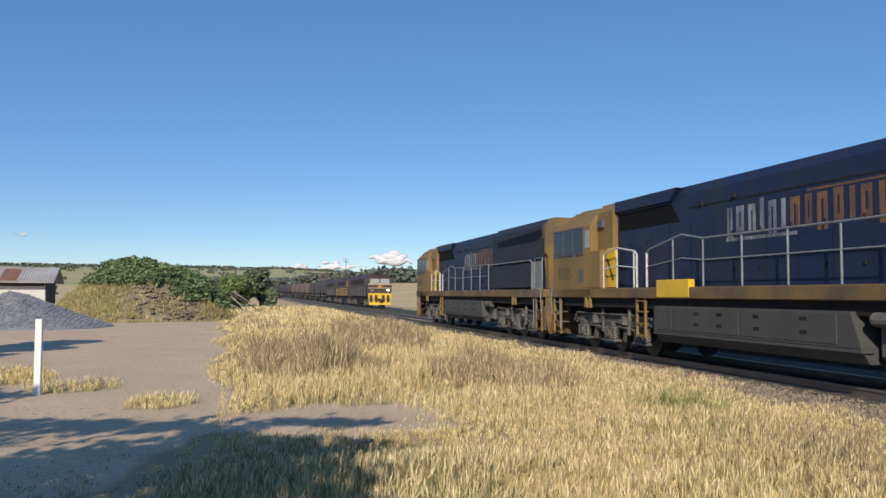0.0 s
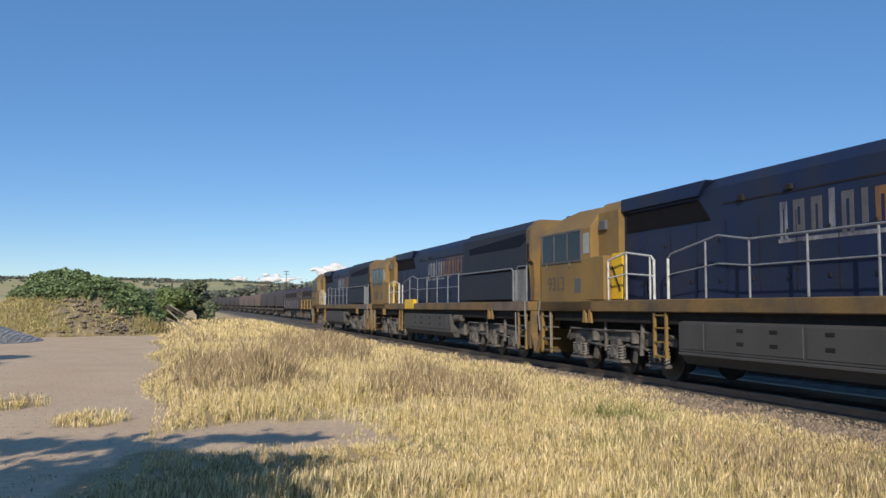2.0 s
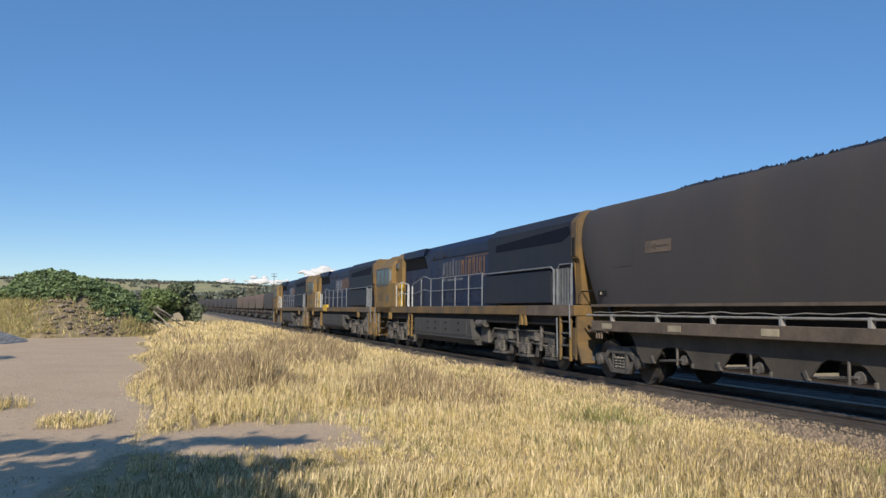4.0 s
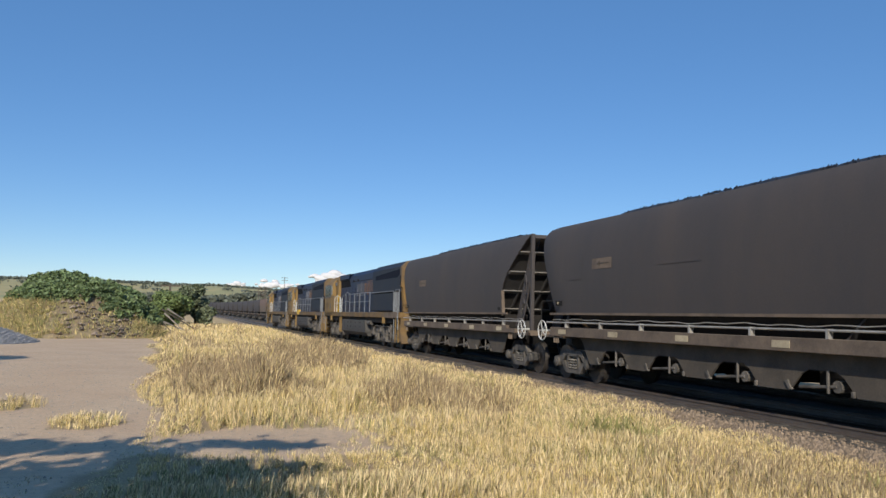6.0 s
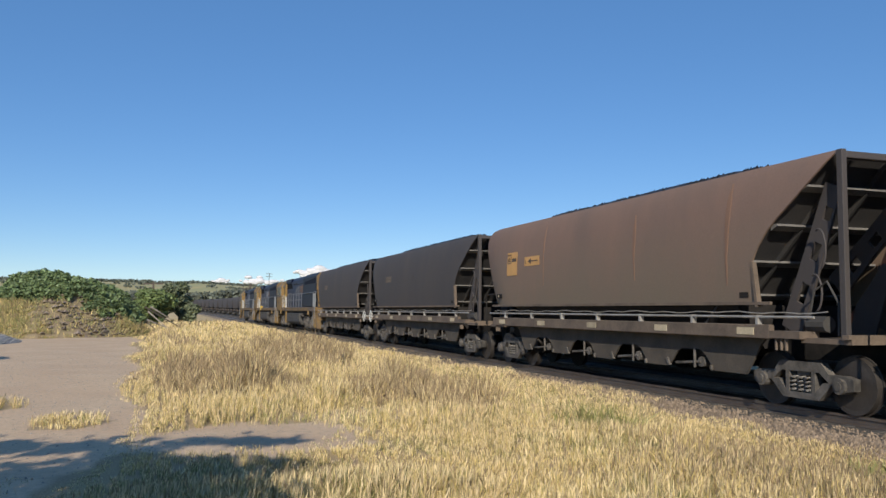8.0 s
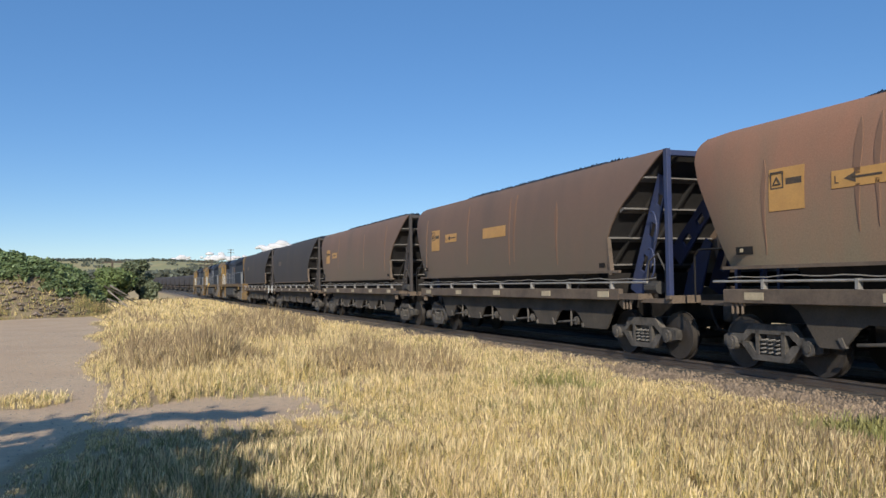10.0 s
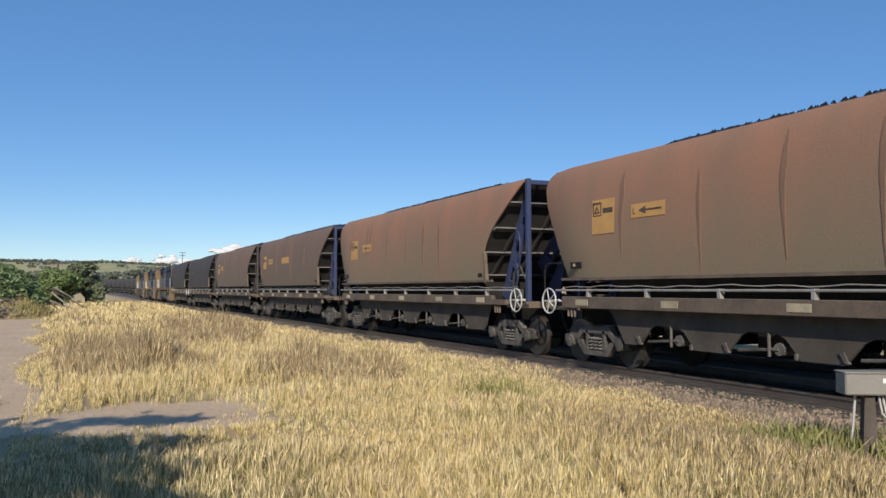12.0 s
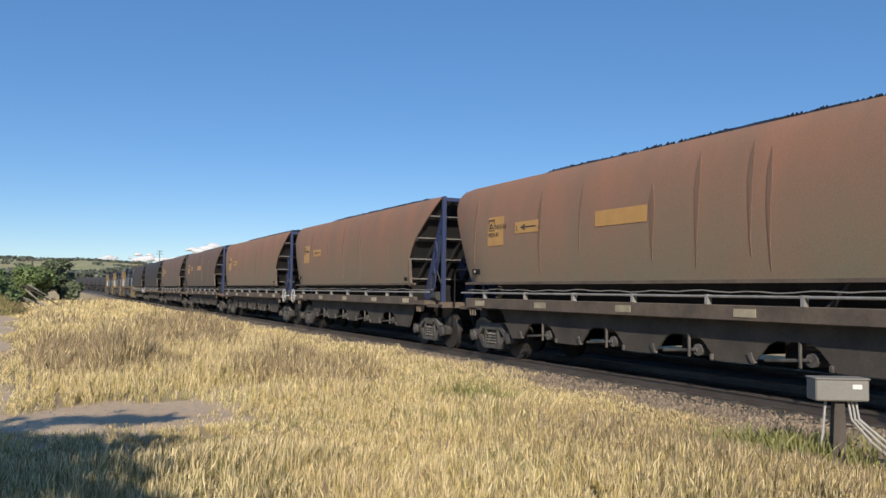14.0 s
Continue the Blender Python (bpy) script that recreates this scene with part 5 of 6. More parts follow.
def track_box():
    """A grey steel junction box on a short post, with conduits running down into the ballast."""
    t = thing("junction_box", "weathered grey trackside junction box on a short post", "junction box")
    bm = box(B(), -0.28, 0.28, -0.13, 0.13, 0.56, 0.79, 0.015)
    body = part("case", bm, M_BOXGREY, t, "grey steel case")
    bm = box(B(), -0.29, 0.29, -0.14, 0.14, 0.785, 0.805, 0.008)
    part("lid", bm, M_BOXGREY, body, "overhanging lid")
    bm = box(B(), 0.10, 0.20, -0.132, -0.136, 0.69, 0.74)
    part("plate", bm, M_POST, body, "small white plate")
    bm = B()
    prism_y(bm, [(-0.09, -0.25), (0.09, -0.25), (0.05, 0.56), (-0.05, 0.56)], -0.05, 0.05)
    part("post", bm, M_TIMBER, t, "dark timber post")
    for dx in (0.10, 0.14, 0.18):
        pts = [(dx, -0.02, 0.56), (dx + 0.03, -0.03, 0.36), (dx + 0.14 + dx, -0.02, 0.12), (dx + 0.34 + dx, 0.06, -0.03), (dx + 0.5 + dx, 0.1, -0.1)]
        part("conduit", pipe(B(), pts, 0.014, 6), M_CABLE, t, "pale bent conduit")
    part("conduit", pipe(B(), [(-0.12, 0.02, 0.56), (-0.15, 0.03, 0.2), (-0.2, 0.05, -0.1)], 0.014, 6), M_CABLE, t, "pale bent conduit")
    t.location, t.rotation_euler = (7.95, 5.85, 0.06), (0, 0, radians(-28))
    return t


def heap(name, cx, cy, rx, ry, top, mat, label, power=1.0, rough=0.1, seed=0, n=48):
    """An uneven heap on the ground."""
    verts, faces = [], []
    for j in range(n + 1):
        for i in range(n + 1):
            u, v = i / n * 2 - 1, j / n * 2 - 1
            d = math.hypot(u, v)
            x, y = cx + u * rx, cy + v * ry
            k = max(0.0, 1 - d ** power)
            z = top * k * (0.88 + 0.16 * noise.noise((u * 2.2 + seed, v * 2.2, seed))) + rough * noise.noise((x * 1.3, y * 1.3, seed)) * min(1, k * 3)
            verts.append((x, y, height(x, y) + z - (0.15 if d >= 0.98 else 0.02)))
    for j in range(n):
        faces += [(j * (n + 1) + i, j * (n + 1) + i + 1, (j + 1) * (n + 1) + i + 1, (j + 1) * (n + 1) + i) for i in range(n)]
    return tagged(raw(name, verts, faces, mat, None, label, True), "", "heap")


def top_of(ob, x, y, cx, cy, rx, ry, n=48):
    i, j = int(round((x - cx + rx) / (2 * rx) * n)), int(round((y - cy + ry) / (2 * ry) * n))
    if 0 <= i <= n and 0 <= j <= n:
        return ob.data.vertices[j * (n + 1) + i].co.z
    return height(x, y)


def leaf_cloud(points, size, rng, flat=0.5):
    """Many small leaf cards of three corners round the given points."""
    verts, faces = [], []
    for p in points:
        a = Vector((rng.gauss(0, 1), rng.gauss(0, 1), rng.gauss(0, 1) * flat)).normalized()
        b = a.cross(Vector((rng.gauss(0, 1), rng.gauss(0, 1), rng.gauss(0, 1)))).normalized()
        s = size * rng.uniform(0.6, 1.4)
        k = len(verts)
        p = Vector(p)
        verts += [tuple(p - a * s), tuple(p + b * s * 0.5), tuple(p + a * s), tuple(p - b * s * 0.5)]
        faces.append((k, k + 1, k + 2, k + 3))
    return verts, faces


def clump_points(centres, count, rng):
    pts = []
    weights = [r * r for *_, r in centres]
    for c in rng.choices(centres, weights, k=count):
        d = Vector((rng.gauss(0, 1), rng.gauss(0, 1), rng.gauss(0, 1))).normalized() * c[3] * (rng.random() ** 0.35)
        pts.append((c[0] + d.x, c[1] + d.y, c[2] + d.z * 0.8))
    return pts


def tree(x, y, tall, spread, leaf, label, count, size, seed, trunk=True, low=0.35):
    rng = random.Random(seed)
    z0 = height(x, y)
    t = thing("tree", label, "tree")
    t.location = (x, y, z0)
    centres = []
    for i in range(14):
        a, rr = rng.uniform(0, 6.28), spread * math.sqrt(rng.random()) * 0.75
        h = tall * rng.uniform(low, 0.86) * (1 - 0.25 * (rr / spread) ** 2)
        centres.append((rr * math.cos(a), rr * math.sin(a), h, spread * rng.uniform(0.22, 0.42)))
    centres.append((0, 0, tall * 0.8, spread * 0.4))
    bm = B()
    rod(bm, (0, 0, -0.3), (0, 0, tall * 0.45), tall * 0.03, 9, tall * 0.018)
    for c in centres[:9]:
        rod(bm, (0, 0, tall * rng.uniform(0.12, 0.42)), c[:3], tall * 0.012, 6, tall * 0.004)
    part("trunk", bm, M_BARK, t, "brown trunk and limbs")
    v, f = leaf_cloud(clump_points(centres, count, rng), size, rng)
    raw("crown", v, f, leaf, t, "uneven leafy crown")
    return t


def power_pole(x, y, tall, name="power_pole"):
    p = thing(name, "distant timber power pole with crossarms", "power pole", "poles along the line")
    p.location = (x, y, height(x, y))
    bm = rod(B(), (0, 0, -0.5), (0, 0, tall), 0.16, 8, 0.11)
    part("mast", bm, M_TIMBER, p)
    for z in (tall - 0.4, tall - 1.5):
        bm = box(B(), -1.2, 1.2, -0.08, 0.08, z, z + 0.16)
        part("crossarm", bm, M_TIMBER, p)
    return p


marker_post()
track_box()
pile = heap("gravel_heap", -11.9, 46.6, 5.2, 4.8, 2.15, M_GRAVEL, "conical pile of blue grey gravel on the dirt", 0.95, 0.05, 3)
MOUND = (-6.6, 59.0, 5.9, 6.4)
M_RUBBLE = material("grey brown rubble", (0.25, 0.20, 0.16), 0.9, 0.0, (0.14, 0.11, 0.09), 12, 2.0, 0.5, 0.4, 1.0, 0.5)
M_MOUND = material("weedy earth bank", (0.27, 0.22, 0.13), 0.95, 0.0, (0.19, 0.145, 0.105), 3, 0.5, 0.5, 0.5)
mound = heap("earth_mound", *MOUND, 4.0, M_MOUND, "weedy earth mound overgrown with green creeper", 2.3, 0.35, 5)


def loose_stones(name, ob, cx, cy, rx, ry, count, lo, hi, mat, label, seed, test=None):
    rng = random.Random(seed)
    verts, faces = [], []
    for _ in range(count):
        x, y = cx + rx * rng.uniform(-1, 1), cy + ry * rng.uniform(-1, 1)
        if test and not test(x, y):
            continue
        z = top_of(ob, x, y, cx, cy, rx, ry) if ob else height(x, y)
        r = rng.uniform(lo, hi)
        k = len(verts)
        for dx, dy, dz in ((1, 0, 0), (-0.3, 0.9, 0.1), (-0.8, -0.5, -0.1), (0.2, -0.9, 0.2), (0.1, 0.1, 0.9)):
            verts.append((x + dx * r * rng.uniform(0.6, 1.3), y + dy * r * rng.uniform(0.6, 1.3), z + dz * r * rng.uniform(0.5, 1.1)))
        faces += [(k, k + 1, k + 4), (k + 1, k + 2, k + 4), (k + 2, k + 3, k + 4), (k + 3, k, k + 4)]
    return tagged(raw(name, verts, faces, mat, None, label), "", "stones", "", "stuff")


loose_stones("gravel_stones", pile, -11.9, 46.6, 5.2, 4.8, 14000, 0.025, 0.06, M_GRAVEL, "coarse blue grey gravel lying on the pile", 8, lambda x, y: math.hypot((x + 11.9) / 5.2, (y - 46.6) / 4.8) < 0.97)
loose_stones("mound_rubble", mound, *MOUND, 5200, 0.05, 0.24, M_RUBBLE, "broken rubble and clods on the mound face", 9, lambda x, y: math.hypot((x + 5.0) / 2.3, (y - 55.0) / 2.6) < 1 + 0.5 * noise.noise((x, y, 5)))
loose_stones("road_pebbles", None, -3.2, 22, 5.0, 15, 6000, 0.006, 0.022, M_DEAD, "small pebbles strewn on the dirt track", 10, lambda x, y: bare(x, y) > 0.5)


def creeper():
    """Green creeper over the back and top of the mound."""
    rng = random.Random(21)
    cx, cy, rx, ry = MOUND
    centres = []
    for _ in range(1500):
        x, y = cx + rng.uniform(-5.6, 5.6), cy + rng.uniform(-6.0, 3.0)
        d = math.hypot((x - cx) / rx, (y - cy) / ry)
        if d < 0.88 and top_of(mound, x, y, *MOUND) > 2.15 - 0.55 * max(0.0, x + 4.9) + 0.5 * noise.noise((x * 0.6, y * 0.6, 2)):
            centres.append((x, y, top_of(mound, x, y, *MOUND) + rng.uniform(-0.05, 0.35), rng.uniform(0.22, 0.45)))
    v, f = leaf_cloud(clump_points(centres, 80000, rng), 0.12, rng)
    tagged(raw("creeper", v, f, M_LEAF, None, "dense green leafy creeper over the mound"), "", "creeper", "", "stuff")
    # weeds on the front slope
    verts, faces = [], []
    for _ in range(60000):
        x, y = cx + rng.uniform(-5.9, 5.9), cy + rng.uniform(-6.4, -1.0)
        d = math.hypot((x - cx) / rx, (y - cy) / ry)
        if d > 1.02 or (noise.noise((x * 0.9, y * 0.9, 3)) < -0.2 and rng.random() < 0.7):
            continue
        z = top_of(mound, x, y, *MOUND)
        if z > 2.35 - 0.5 * max(0.0, x + 4.9) or (math.hypot((x + 5.0) / 2.3, (y - 55.0) / 2.6) < 1 and rng.random() < 0.85):
            continue
        h, w = rng.uniform(0.12, 0.40), rng.uniform(0.007, 0.018)
        k = len(verts)
        dx, dy = rng.gauss(0, 0.14), rng.gauss(0, 0.14)
        verts += [(x - w, y, z), (x + w, y, z), (x + dx + w * 0.4, y + dy, z + h), (x + dx - w * 0.4, y + dy, z + h)]
        faces.append((k, k + 1, k + 2, k + 3))
    for k, (nm, mt, lb) in enumerate((("bank_weeds", M_GREENGRASS, "olive weeds on the mound face"), ("bank_straw", M_GOLD, "pale dry straw on the mound face"), ("bank_brush", M_BROWNWEED, "brown dry weeds on the mound face"))):
        v, f = [], []
        for face in (faces[0::2], faces[1::6], faces[3::6] + faces[5::6])[k]:
            f.append(tuple(range(len(v), len(v) + 4)))
            v += [verts[a] for a in face]
        tagged(raw(nm, v, f, mt, None, lb), "", "weeds", "", "stuff")


creeper()


def dead_branches():
    rng = random.Random(5)
    t = thing("dead_branches", "bleached fallen branches at the end of the mound", "branches")
    t.location = (-1.9, 67.0, 0.0)
    for i in range(9):
        bm = B()
        a, ln = rng.uniform(-0.7, 0.9), rng.uniform(1.6, 3.4)
        x0 = rng.uniform(-1.5, 1.0)
        p = Vector((x0, rng.uniform(-1, 1), rng.uniform(1.0, 2.2)))
        d = Vector((math.cos(a) * 0.9, rng.uniform(-0.3, 0.3), -rng.uniform(0.5, 0.9)))
        q = p + d * ln
        q.z = max(q.z, 0.05)
        rod(bm, p, q, rng.uniform(0.04, 0.09), 7, 0.025)
        part("branch", bm, M_DEAD if i % 3 else M_TIMBER, t)


dead_branches()


def shed():
    s = thing("shed", "low farm shed with a pale rusting corrugated roof", "shed")
    s.location, s.rotation_euler = (-18.5, 66.4, 0), (0, 0, radians(6))
    bm = box(B(), -6.5, 4.2, -2.5, 3.4, -0.2, 2.5)
    part("wall", bm, M_SHEDWALL, s, "white washed shed wall")
    bm = prism_x(B(), [(-2.5, 1.0), (3.4, 1.0), (3.4, 2.5), (0.4, 3.5), (-2.5, 2.55)], 4.14, 4.24)
    part("gable", bm, M_SHEDDARK, s, "dark shed gable")
    bm = box(B(), -6.5, 4.1, -2.52, -2.58, 2.25, 2.52)
    part("eave_opening", bm, M_SHEDDARK, s, "dark strip under the eaves")
    for y0, z0, y1, z1 in ((-3.3, 2.5, 0.4, 3.66), (0.4, 3.66, 4.1, 2.5)):
        verts, faces = [], []
        n = 130
        for i in range(n + 1):
            x = -7.0 + i * 11.8 / n
            r = 0.035 * (i % 2)
            verts += [(x, y0, z0 + r), (x, y1, z1 + r), (x, y0, z0 + r - 0.04), (x, y1, z1 + r - 0.04)]
        for i in range(n):
            k = 4 * i
            faces += [(k, k + 4, k + 5, k + 1), (k + 2, k + 3, k + 7, k + 6), (k, k + 2, k + 6, k + 4), (k + 1, k + 5, k + 7, k + 3)]
        roof = raw("roof_sheet", verts, faces, M_TIN, s, "pale corrugated sheet roof")
        if y0 < 0:
            for x0, x1, a, b in ((-1.0, 0.2, 0.45, 0.95), (1.2, 2.3, 0.1, 0.85), (-4.5, -3.7, 0.2, 0.9)):
                bm = B()
                pts = [(x0, y0 + (y1 - y0) * a, z0 + (z1 - z0) * a + 0.05), (x1, y0 + (y1 - y0) * a, z0 + (z1 - z0) * a + 0.05), (x1, y0 + (y1 - y0) * b, z0 + (z1 - z0) * b + 0.05), (x0, y0 + (y1 - y0) * b, z0 + (z1 - z0) * b + 0.05)]
                v = [bm.verts.new(p) for p in pts] + [bm.verts.new((p[0], p[1], p[2] - 0.02)) for p in pts]
                for f in ((0, 1, 2, 3), (4, 7, 6, 5), (0, 4, 5, 1), (1, 5, 6, 2), (2, 6, 7, 3), (3, 7, 4, 0)):
                    bm.faces.new([v[q] for q in f])
                part("rusted_sheet", bm, M_TINRUST, roof, "rusted brown roof sheet")


shed()
tree(1.7, 101, 5.2, 2.6, M_LEAFGREY, "dense grey green roadside tree with low crown", 9000, 0.17, 31, True, 0.12)
tree(-1.8, 97, 3.9, 3.2, M_LEAFLIGHT, "broad light green shrub beside the line", 9000, 0.17, 32, True, 0.10)
tree(-4.6, 99, 3.6, 2.6, M_LEAF, "green shrub behind the earth mound", 5000, 0.17, 33, True, 0.10)
tree(-21.0, 92, 4.6, 3.4, M_LEAFGREY, "grey green gum tree behind the shed", 5000, 0.2, 34)
# the trees behind the viewer, whose shade falls on the track
def spreading_tree(x, y, label, crown, seed, per_clump=210, leaf=0.15):
    """A gum with flat sprays of leaves; crown: where each spray's shade falls, its height and its reach."""
    rng = random.Random(seed)
    t = thing("tree", label, "tree")
    t.location = (x, y, height(x, y))
    reach = 1 / math.tan(SUN_EL)
    bm = B()
    top = max(c[2] for c in crown)
    rod(bm, (0, 0, -0.3), (0, 0, top * 0.55), 0.17, 9, 0.10)
    pts = []
    for sx, sy, z, r in crown:
        c = Vector((sx + SUN_TO.x * z * reach - x, sy + SUN_TO.y * z * reach - y, z))
        rod(bm, (0, 0, top * rng.uniform(0.25, 0.5)), c, 0.04, 6, 0.012)
        for _ in range(int(per_clump * (r / 0.6) ** 2)):
            d = Vector((rng.gauss(0, 0.62), rng.gauss(0, 0.42), rng.gauss(0, 0.16))) * r
            pts.append(c + d)
    part("trunk", bm, M_BARK, t, "brown trunk and limbs")
    v, f = leaf_cloud(pts, leaf, rng)
    raw("crown", v, f, M_LEAFGREY, t, "uneven leafy crown")


spreading_tree(-5.9, -1.6, "spreading gum tree shading the dirt track", [(-2.2, 8.9, 5.4, 0.9), (-1.2, 9.6, 5.0, 0.8), (-0.2, 9.7, 5.6, 0.8), (0.7, 9.2, 5.2, 0.7), (-3.2, 8.0, 5.8, 1.0), (-2.0, 7.4, 5.1, 0.9), (-0.6, 8.2, 5.5, 1.0), (0.4, 7.6, 5.0, 0.7), (-0.6, 6.5, 5.0, 0.9), (0.5, 6.0, 5.2, 0.8),
               (-2.9, 11.9, 6.0, 0.5), (-1.9, 11.7, 6.2, 0.55), (-0.9, 11.4, 5.8, 0.5), (-0.3, 10.8, 6.1, 0.5), (-3.9, 12.2, 6.0, 0.6), (-4.2, 10.8, 5.8, 0.8), (0.5, 11.5, 6.3, 0.36), (1.1, 11.3, 6.3, 0.4), (1.5, 11.1, 6.4, 0.3), (-3.1, 10.6, 6.0, 0.5)], 36)
spreading_tree(-9.6, 5.6, "gum tree standing beside the track", [(-5.6, 15.4, 5.2, 1.0), (-4.6, 15.5, 5.0, 0.7), (-3.9, 15.5, 5.3, 0.4), (-6.6, 15.0, 5.6, 1.0), (-7.4, 16.0, 6.2, 1.0)], 38)
tree(-12.2, 18.4, 9.4, 3.0, M_LEAFGREY, "tall gum tree beside the turning area", 3600, 0.24, 39)

for x, y, h in ((-1.4, 112, 5.3), (39.0, 330, 14.0)):
    power_pole(x, y, h)
for i in range(6):
    power_pole(22 + i * 6.5, 250 + i * 62, 9.0)


def far_woods():
    """The belts of trees at the foot of the ridge and along its top."""
    rng = random.Random(51)
    pts = []
    verts, faces = [], []

    def belt(count, f, size, tall):
        for _ in range(count):
            x, y = f()
            z = height(x, y)
            h = tall * rng.uniform(0.4, 1.15)
            for _ in range(22):
                r = 0.5 * size * rng.uniform(0.25, 0.6)
                c = Vector((x + rng.gauss(0, size * 0.4), y + rng.gauss(0, size * 0.4), z + h * rng.uniform(0.15, 1.0)))
                a = Vector((rng.gauss(0, 1), rng.gauss(0, 1), rng.gauss(0, 1))).normalized() * r
                b = a.cross(Vector((rng.gauss(0, 1), rng.gauss(0, 1), rng.gauss(0, 1)))).normalized() * r
                k = len(verts)
                verts.extend([tuple(c - a), tuple(c + b), tuple(c + a), tuple(c - b)])
                faces.append((k, k + 1, k + 2, k + 3))

    def arc(d0, d1, a0, a1):
        def f():
            d, a = rng.uniform(d0, d1), radians(rng.uniform(a0, a1))
            return d * math.sin(a), d * math.cos(a)
        return f

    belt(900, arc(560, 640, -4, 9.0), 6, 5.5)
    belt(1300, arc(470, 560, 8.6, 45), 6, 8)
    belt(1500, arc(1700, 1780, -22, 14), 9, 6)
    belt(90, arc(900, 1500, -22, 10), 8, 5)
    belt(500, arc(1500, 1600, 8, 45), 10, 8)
    tagged(raw("far_woods", verts, faces, M_HAZYLEAF, None, "distant belts of woodland, haze painted into the green"), "", "woods", "", "stuff")


far_woods()


def clouds():
    rng = random.Random(61)
    for az, el, w, h, n in ((9.9, 2.6, 100, 52, 40), (6.2, 2.0, 120, 30, 34), (3.6, 1.95, 70, 20, 22), (-13.6, 3.7, 60, 9, 12)):
        d = 3600
        c = Vector((d * math.sin(radians(az)), d * math.cos(radians(az)), d * math.tan(radians(el))))
        bm = B()
        side = Vector((math.cos(radians(az)), -math.sin(radians(az)), 0))
        for _ in range(n):
            u = rng.gauss(0, 0.4)
            r = h * rng.uniform(0.28, 0.55) * max(0.3, 1 - abs(u) * 0.8)
            p = c + side * u * w + Vector((0, 0, h * max(-0.42, rng.gauss(-0.12, 0.3) * (1 - abs(u) * 0.5))))
            bmesh.ops.create_icosphere(bm, subdivisions=3, radius=r, matrix=Matrix.Translation(p) @ Matrix.Diagonal((1.5, 1.0, 0.8, 1)))
        for v in bm.verts:
            v.co += Vector((0, 0, 1)) * 6 * noise.noise(v.co * 0.03) + side * 6 * noise.noise(v.co * 0.03 + Vector((9, 0, 0)))
        tagged(part("cloud", bm, M_CLOUD, None, "small white cumulus cloud above the ridge", True), "", "cloud", "", "structure")


clouds()


# ---- grass ----
def blades(name, spots, mat, label, tall, width, seed, head=0.0, lean=0.28):
    """Bent blades with thin tips as one mesh; head: the share that carries a fuller seed head."""
    rng = np.random.default_rng(seed)
    n = len(spots)
    if not n:
        return
    p = np.array(spots)
    h = tall * p[:, 3] * rng.uniform(0.55, 1.2, n)
    ang, ln = rng.uniform(0, 2 * np.pi, n), np.abs(rng.normal(0, lean, n)) * h
    wind = 0.05 * h
    dx, dy = np.cos(ang) * ln + wind, np.sin(ang) * ln
    face = rng.uniform(0, np.pi, n)
    wx, wy = np.cos(face) * width * p[:, 4], np.sin(face) * width * p[:, 4]
    rows = []
    heads = rng.random(n) < head
    for k, (up, out, wd) in enumerate(((0.0, 0.0, 1.0), (0.5, 0.3, 0.85), (0.82, 0.72, 0.7), (1.0, 1.0, 0.12))):
        ww = np.where(heads, (0.5, 0.4, 1.9, 0.25)[k], wd)
        for sg in (-1, 1):
            rows.append(np.stack([p[:, 0] + dx * out + sg * wx * ww, p[:, 1] + dy * out + sg * wy * ww, p[:, 2] + h * up], 1))
    co = np.stack(rows, 1).reshape(-1, 3)
    base = np.arange(n)[:, None] * 8
    quads = np.concatenate([base + np.array([[2 * k, 2 * k + 1, 2 * k + 3, 2 * k + 2]]) for k in range(3)], 0)
    me = bpy.data.meshes.new(name)
    me.vertices.add(len(co))
    me.vertices.foreach_set("co", co.ravel())
    me.loops.add(quads.size)
    me.loops.foreach_set("vertex_index", quads.ravel().astype(np.int32))
    me.polygons.add(len(quads))
    me.polygons.foreach_set("loop_start", np.arange(0, quads.size, 4, dtype=np.int32))
    me.update(calc_edges=True)
    me.materials.append(mat)
    tagged(new(name, me), label, "grass", "", "stuff")


def grass_level(x, y):
    """How high and thick the grass grows here, 0 to 1."""
    k = 1 - bare(x, y)
    a = TRACK_A + bend(y) - x
    near = smooth_step(13.0, 6.5, y)
    k *= smooth_step(1.25 + 1.1 * near, 1.9 + 1.5 * near, a + 0.35 * math.sin(y * 0.9) + 0.25 * math.sin(y * 2.3 + 1))
    k *= 0.72 + 0.4 * noise.noise((x * 0.45, y * 0.30, 1.5)) + 0.22 * noise.noise((x * 1.7, y * 1.2, 2.5))
    if math.hypot(x - 8.6, (y - 5.3)) < 1.3 and y < 6.6:
        k *= 0.25
    return max(0.0, k)


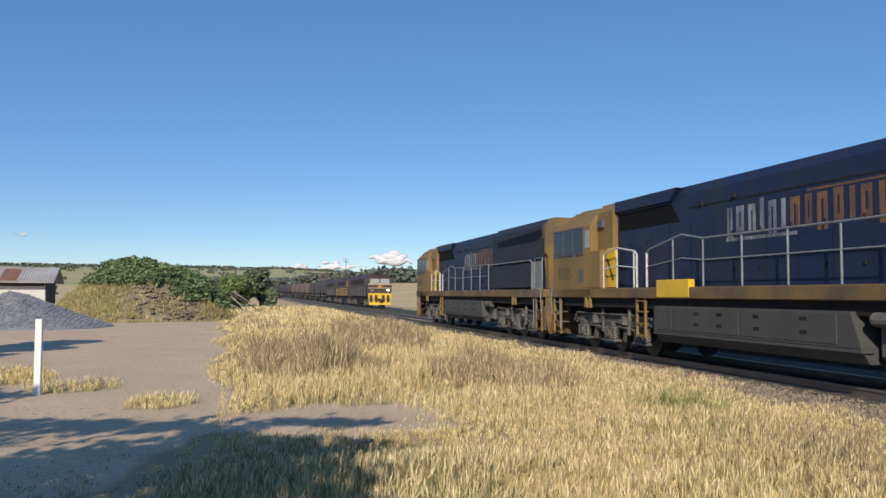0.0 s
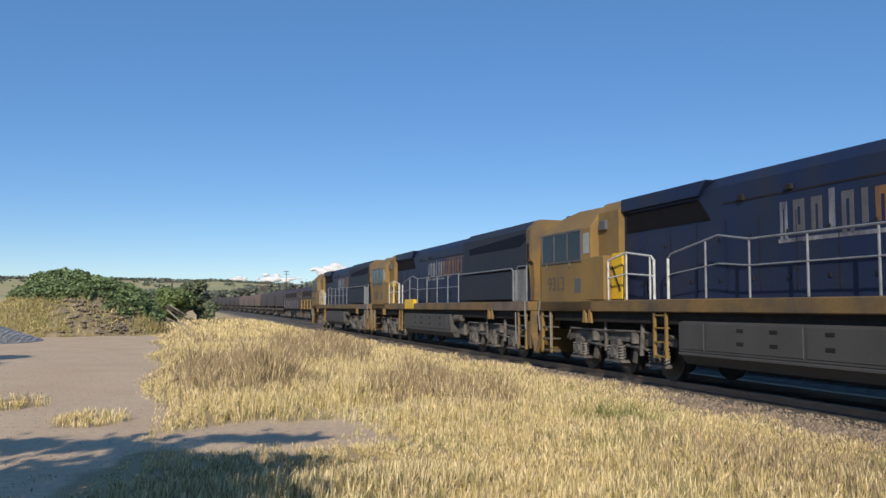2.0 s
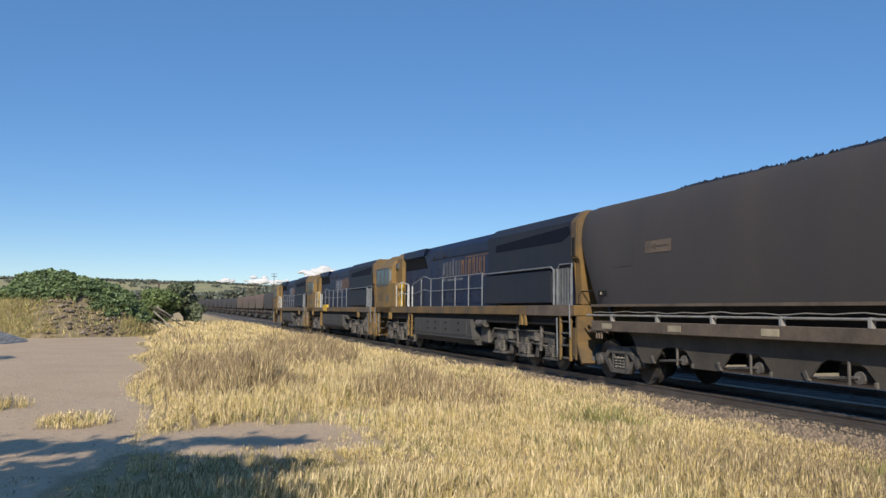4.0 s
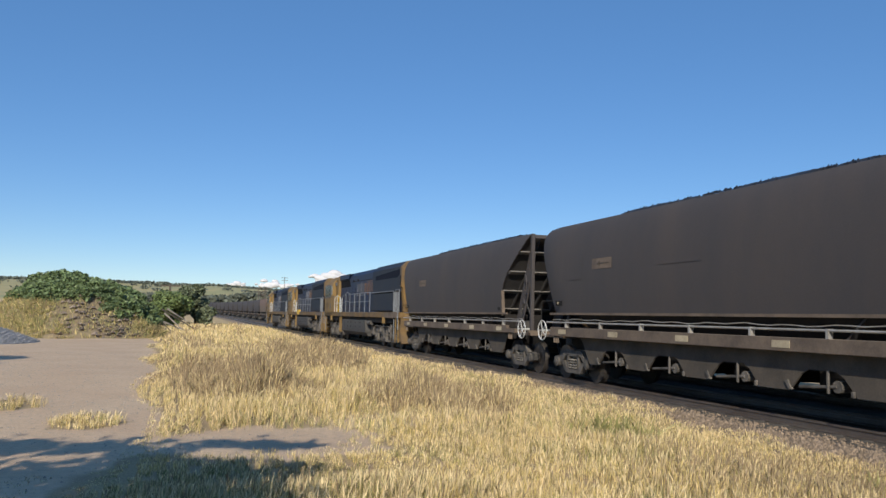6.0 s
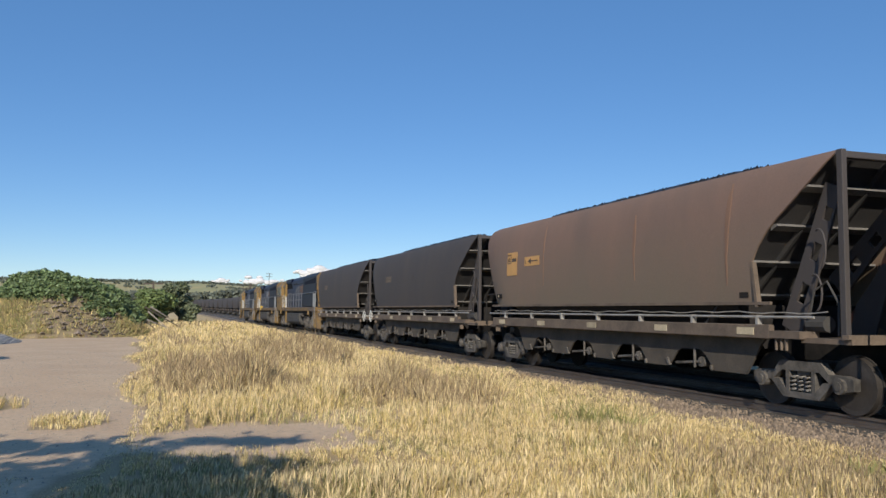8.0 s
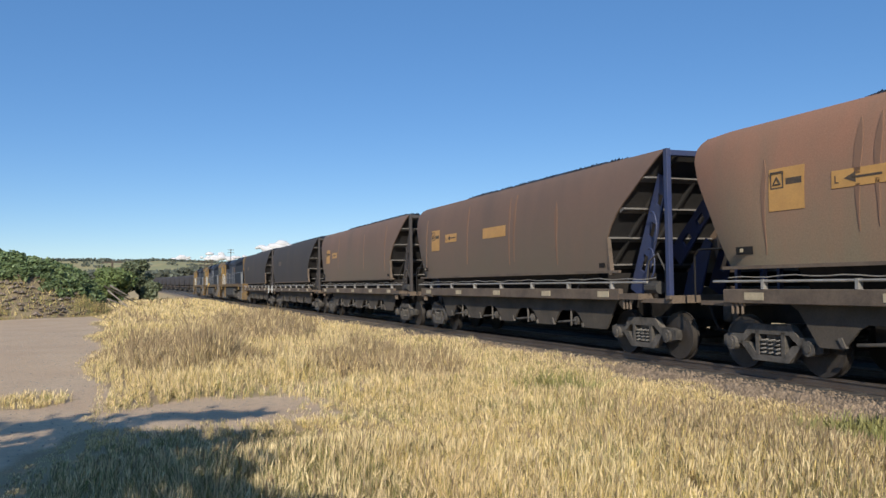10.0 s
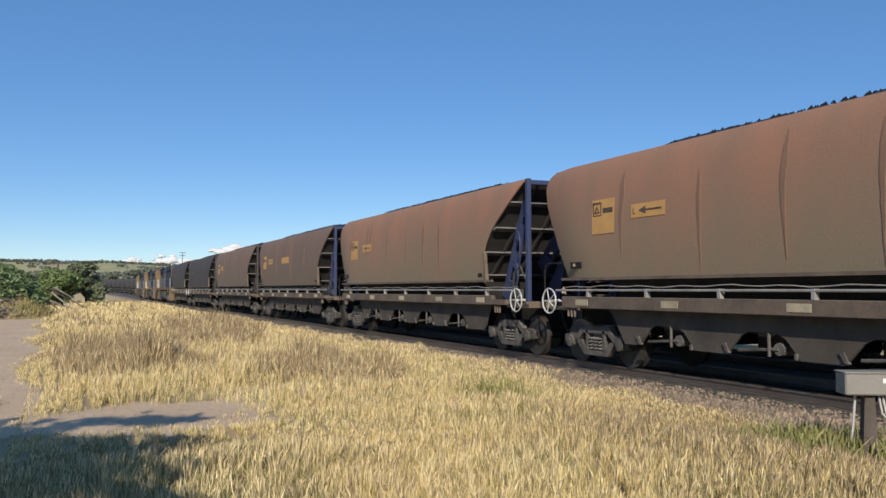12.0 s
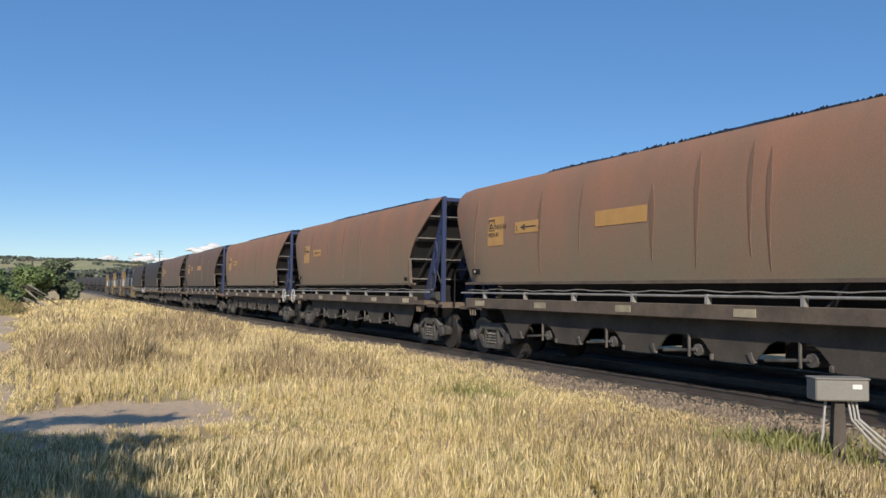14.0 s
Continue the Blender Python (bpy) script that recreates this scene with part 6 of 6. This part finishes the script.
def stature(x, y, k):
    """The grass stands low near the eye and beside the ballast, high in the weedy strip beyond the bare patch."""
    t = 0.50 + 0.35 * min(1.0, k)
    t *= 0.46 + 0.30 * smooth_step(12.5, 17.5, y) * smooth_step(6.5, 3.5, x - 0.05 * y)
    t *= 1.2 if x < road_edge(y) - 0.4 else 0.45 + 0.55 * smooth_step(0.0, 1.3, x - road_edge(y))
    t *= 1.0 - 0.45 * smooth_step(5.2, 3.0, TRACK_A + bend(y) - x) * smooth_step(18, 12, y)
    t *= 1.0 - 0.5 * smooth_step(7.6, 9.0, y) * smooth_step(12.6, 11.0, y) * smooth_step(5.0, 3.0, x)
    t *= 0.45 + 0.55 * smooth_step(-1.2, -0.2, x)
    return t * (1.0 + 0.45 * noise.noise((x * 0.8, y * 0.6, 9.1)) + 0.25 * noise.noise((x * 2.5, y * 2.0, 4.1)))


def sow():
    rng = random.Random(77)
    gold, straw, brown, green = [], [], [], []
    bands = ((2.6, 7.0, 2600, 0.85), (7.0, 12.0, 2100, 0.95), (12.0, 20.0, 1050, 1.15), (20.0, 34.0, 400, 1.75), (34.0, 60.0, 80, 3.8), (60.0, 110.0, 14, 7.0))
    for y0, y1, dens, wide in bands:
        xa, xb = -6.0 - y1 * 0.06, 9.6 + (0 if y1 < 50 else 0.5)
        for _ in range(int(dens * (xb - xa) * (y1 - y0))):
            x, y = rng.uniform(xa, xb), rng.uniform(y0, y1)
            # nothing outside the sight lines
            if x < -0.30 * y - 0.8 or x > 1.75 * y + 1.5:
                continue
            # blades gather into tufts
            cell = 0.16 + 0.006 * y
            gx, gy = math.floor(x / cell), math.floor(y / cell)
            ox, oy = (math.sin(gx * 127.1 + gy * 311.7) * 43758.5) % 1.0, (math.sin(gx * 269.5 + gy * 183.3) * 24634.6) % 1.0
            pull = 0.08 + 0.38 * ((ox * 7.3 + oy * 3.1) % 1.0)
            x += ((gx - 0.4 + 1.8 * ox) * cell - x) * pull
            y += ((gy - 0.4 + 1.8 * oy) * cell - y) * pull
            k = grass_level(x, y)
            if rng.random() > k * 1.35 or k < 0.06:
                continue
            z = height(x, y) - 0.02
            patch = noise.noise((x * 0.33, y * 0.22, 7.7))
            fine = noise.noise((x * 1.1, y * 0.8, 3.3))
            tall = stature(x, y, k)
            weedy = math.hypot((x - 1.2) / 1.4, (y - 20.5) / 4.5) < 1 or math.hypot((x - 4.6) / 1.5, (y - 30) / 7.0) < 1 or math.hypot((x - 5.2) / 1.0, (y - 15.5) / 2.2) < 1
            if weedy:
                tall *= 1.3 + 0.9 * fine
            spot = (x, y, z, tall, wide)
            u = rng.random()
            reddish = smooth_step(4.0, 7.0, x) * smooth_step(10.5, 7.5, y)
            if rng.random() < 0.25 * reddish:
                brown.append(spot)
            elif (weedy and u < 0.50) or (y > 14.5 and patch > 0.30 and u < 0.4):
                brown.append(spot)
            elif (x > 4.5 and 12 < y < 30 and u < 0.35) or (fine > 0.15 and u < 0.36) or u < 0.10 or (y < 9.5 and x < 2.2 and u < 0.5):
                green.append(spot)
            elif u > 0.62:
                straw.append(spot)
            elif u > 0.56:
                brown.append(spot)
            else:
                gold.append(spot)
    blades("dry_grass", gold, M_GOLD, "tall golden dry grass", 0.62, 0.0027, 1, 0.2)
    blades("seeding_grass", straw, M_STRAW, "pale straw grass with feathery seed heads", 0.68, 0.0027, 2, 0.7)
    blades("brown_weeds", brown, M_BROWNWEED, "brown seeding weeds among the grass", 0.78, 0.0031, 3, 0.6)
    blades("green_grass", green, M_GREENGRASS, "olive green grass tufts", 0.55, 0.0032, 4, 0.15)
    fresh = []
    for _ in range(2600):
        x, y = rng.gauss(7.75, 0.45), rng.gauss(6.35, 0.32)
        fresh.append((x, y, height(x, y) - 0.02, rng.uniform(0.4, 0.9), 1.3))
    for _ in range(450):
        x, y = rng.gauss(6.2, 0.3), rng.gauss(10.9, 0.4)
        fresh.append((x, y, height(x, y) - 0.02, rng.uniform(0.6, 1.1), 1.3))
    blades("fresh_weeds", fresh, M_GREENGRASS, "fresh green weeds beside the ballast", 0.38, 0.006, 5, 0.1, 0.4)


sow()


# ---- what moves ----
def motions():
    for ob, centre, shift, length, reverse in MOVERS:
        rows = []
        for k in range(15):
            s = (train_b(k) if reverse else train_a(k)) + shift
            rows.append((float(k), on_track(centre, s, length, reverse)))
        walk(ob, rows)
        if reverse:
            continue
        # the wheels roll with the train
        for bogie in [o for o in ob.children if o.name.startswith("bogie")]:
            for w in [o for o in bogie.children if o.name.startswith("wheelset")]:
                x, y, r = w.location
                walk(w, [(k / 15, Matrix.Translation((x, y, r)) @ Euler((-((train_a(k / 15) - LEAD) / r), 0, 0)).to_matrix().to_4x4()) for k in range(211)])


motions()
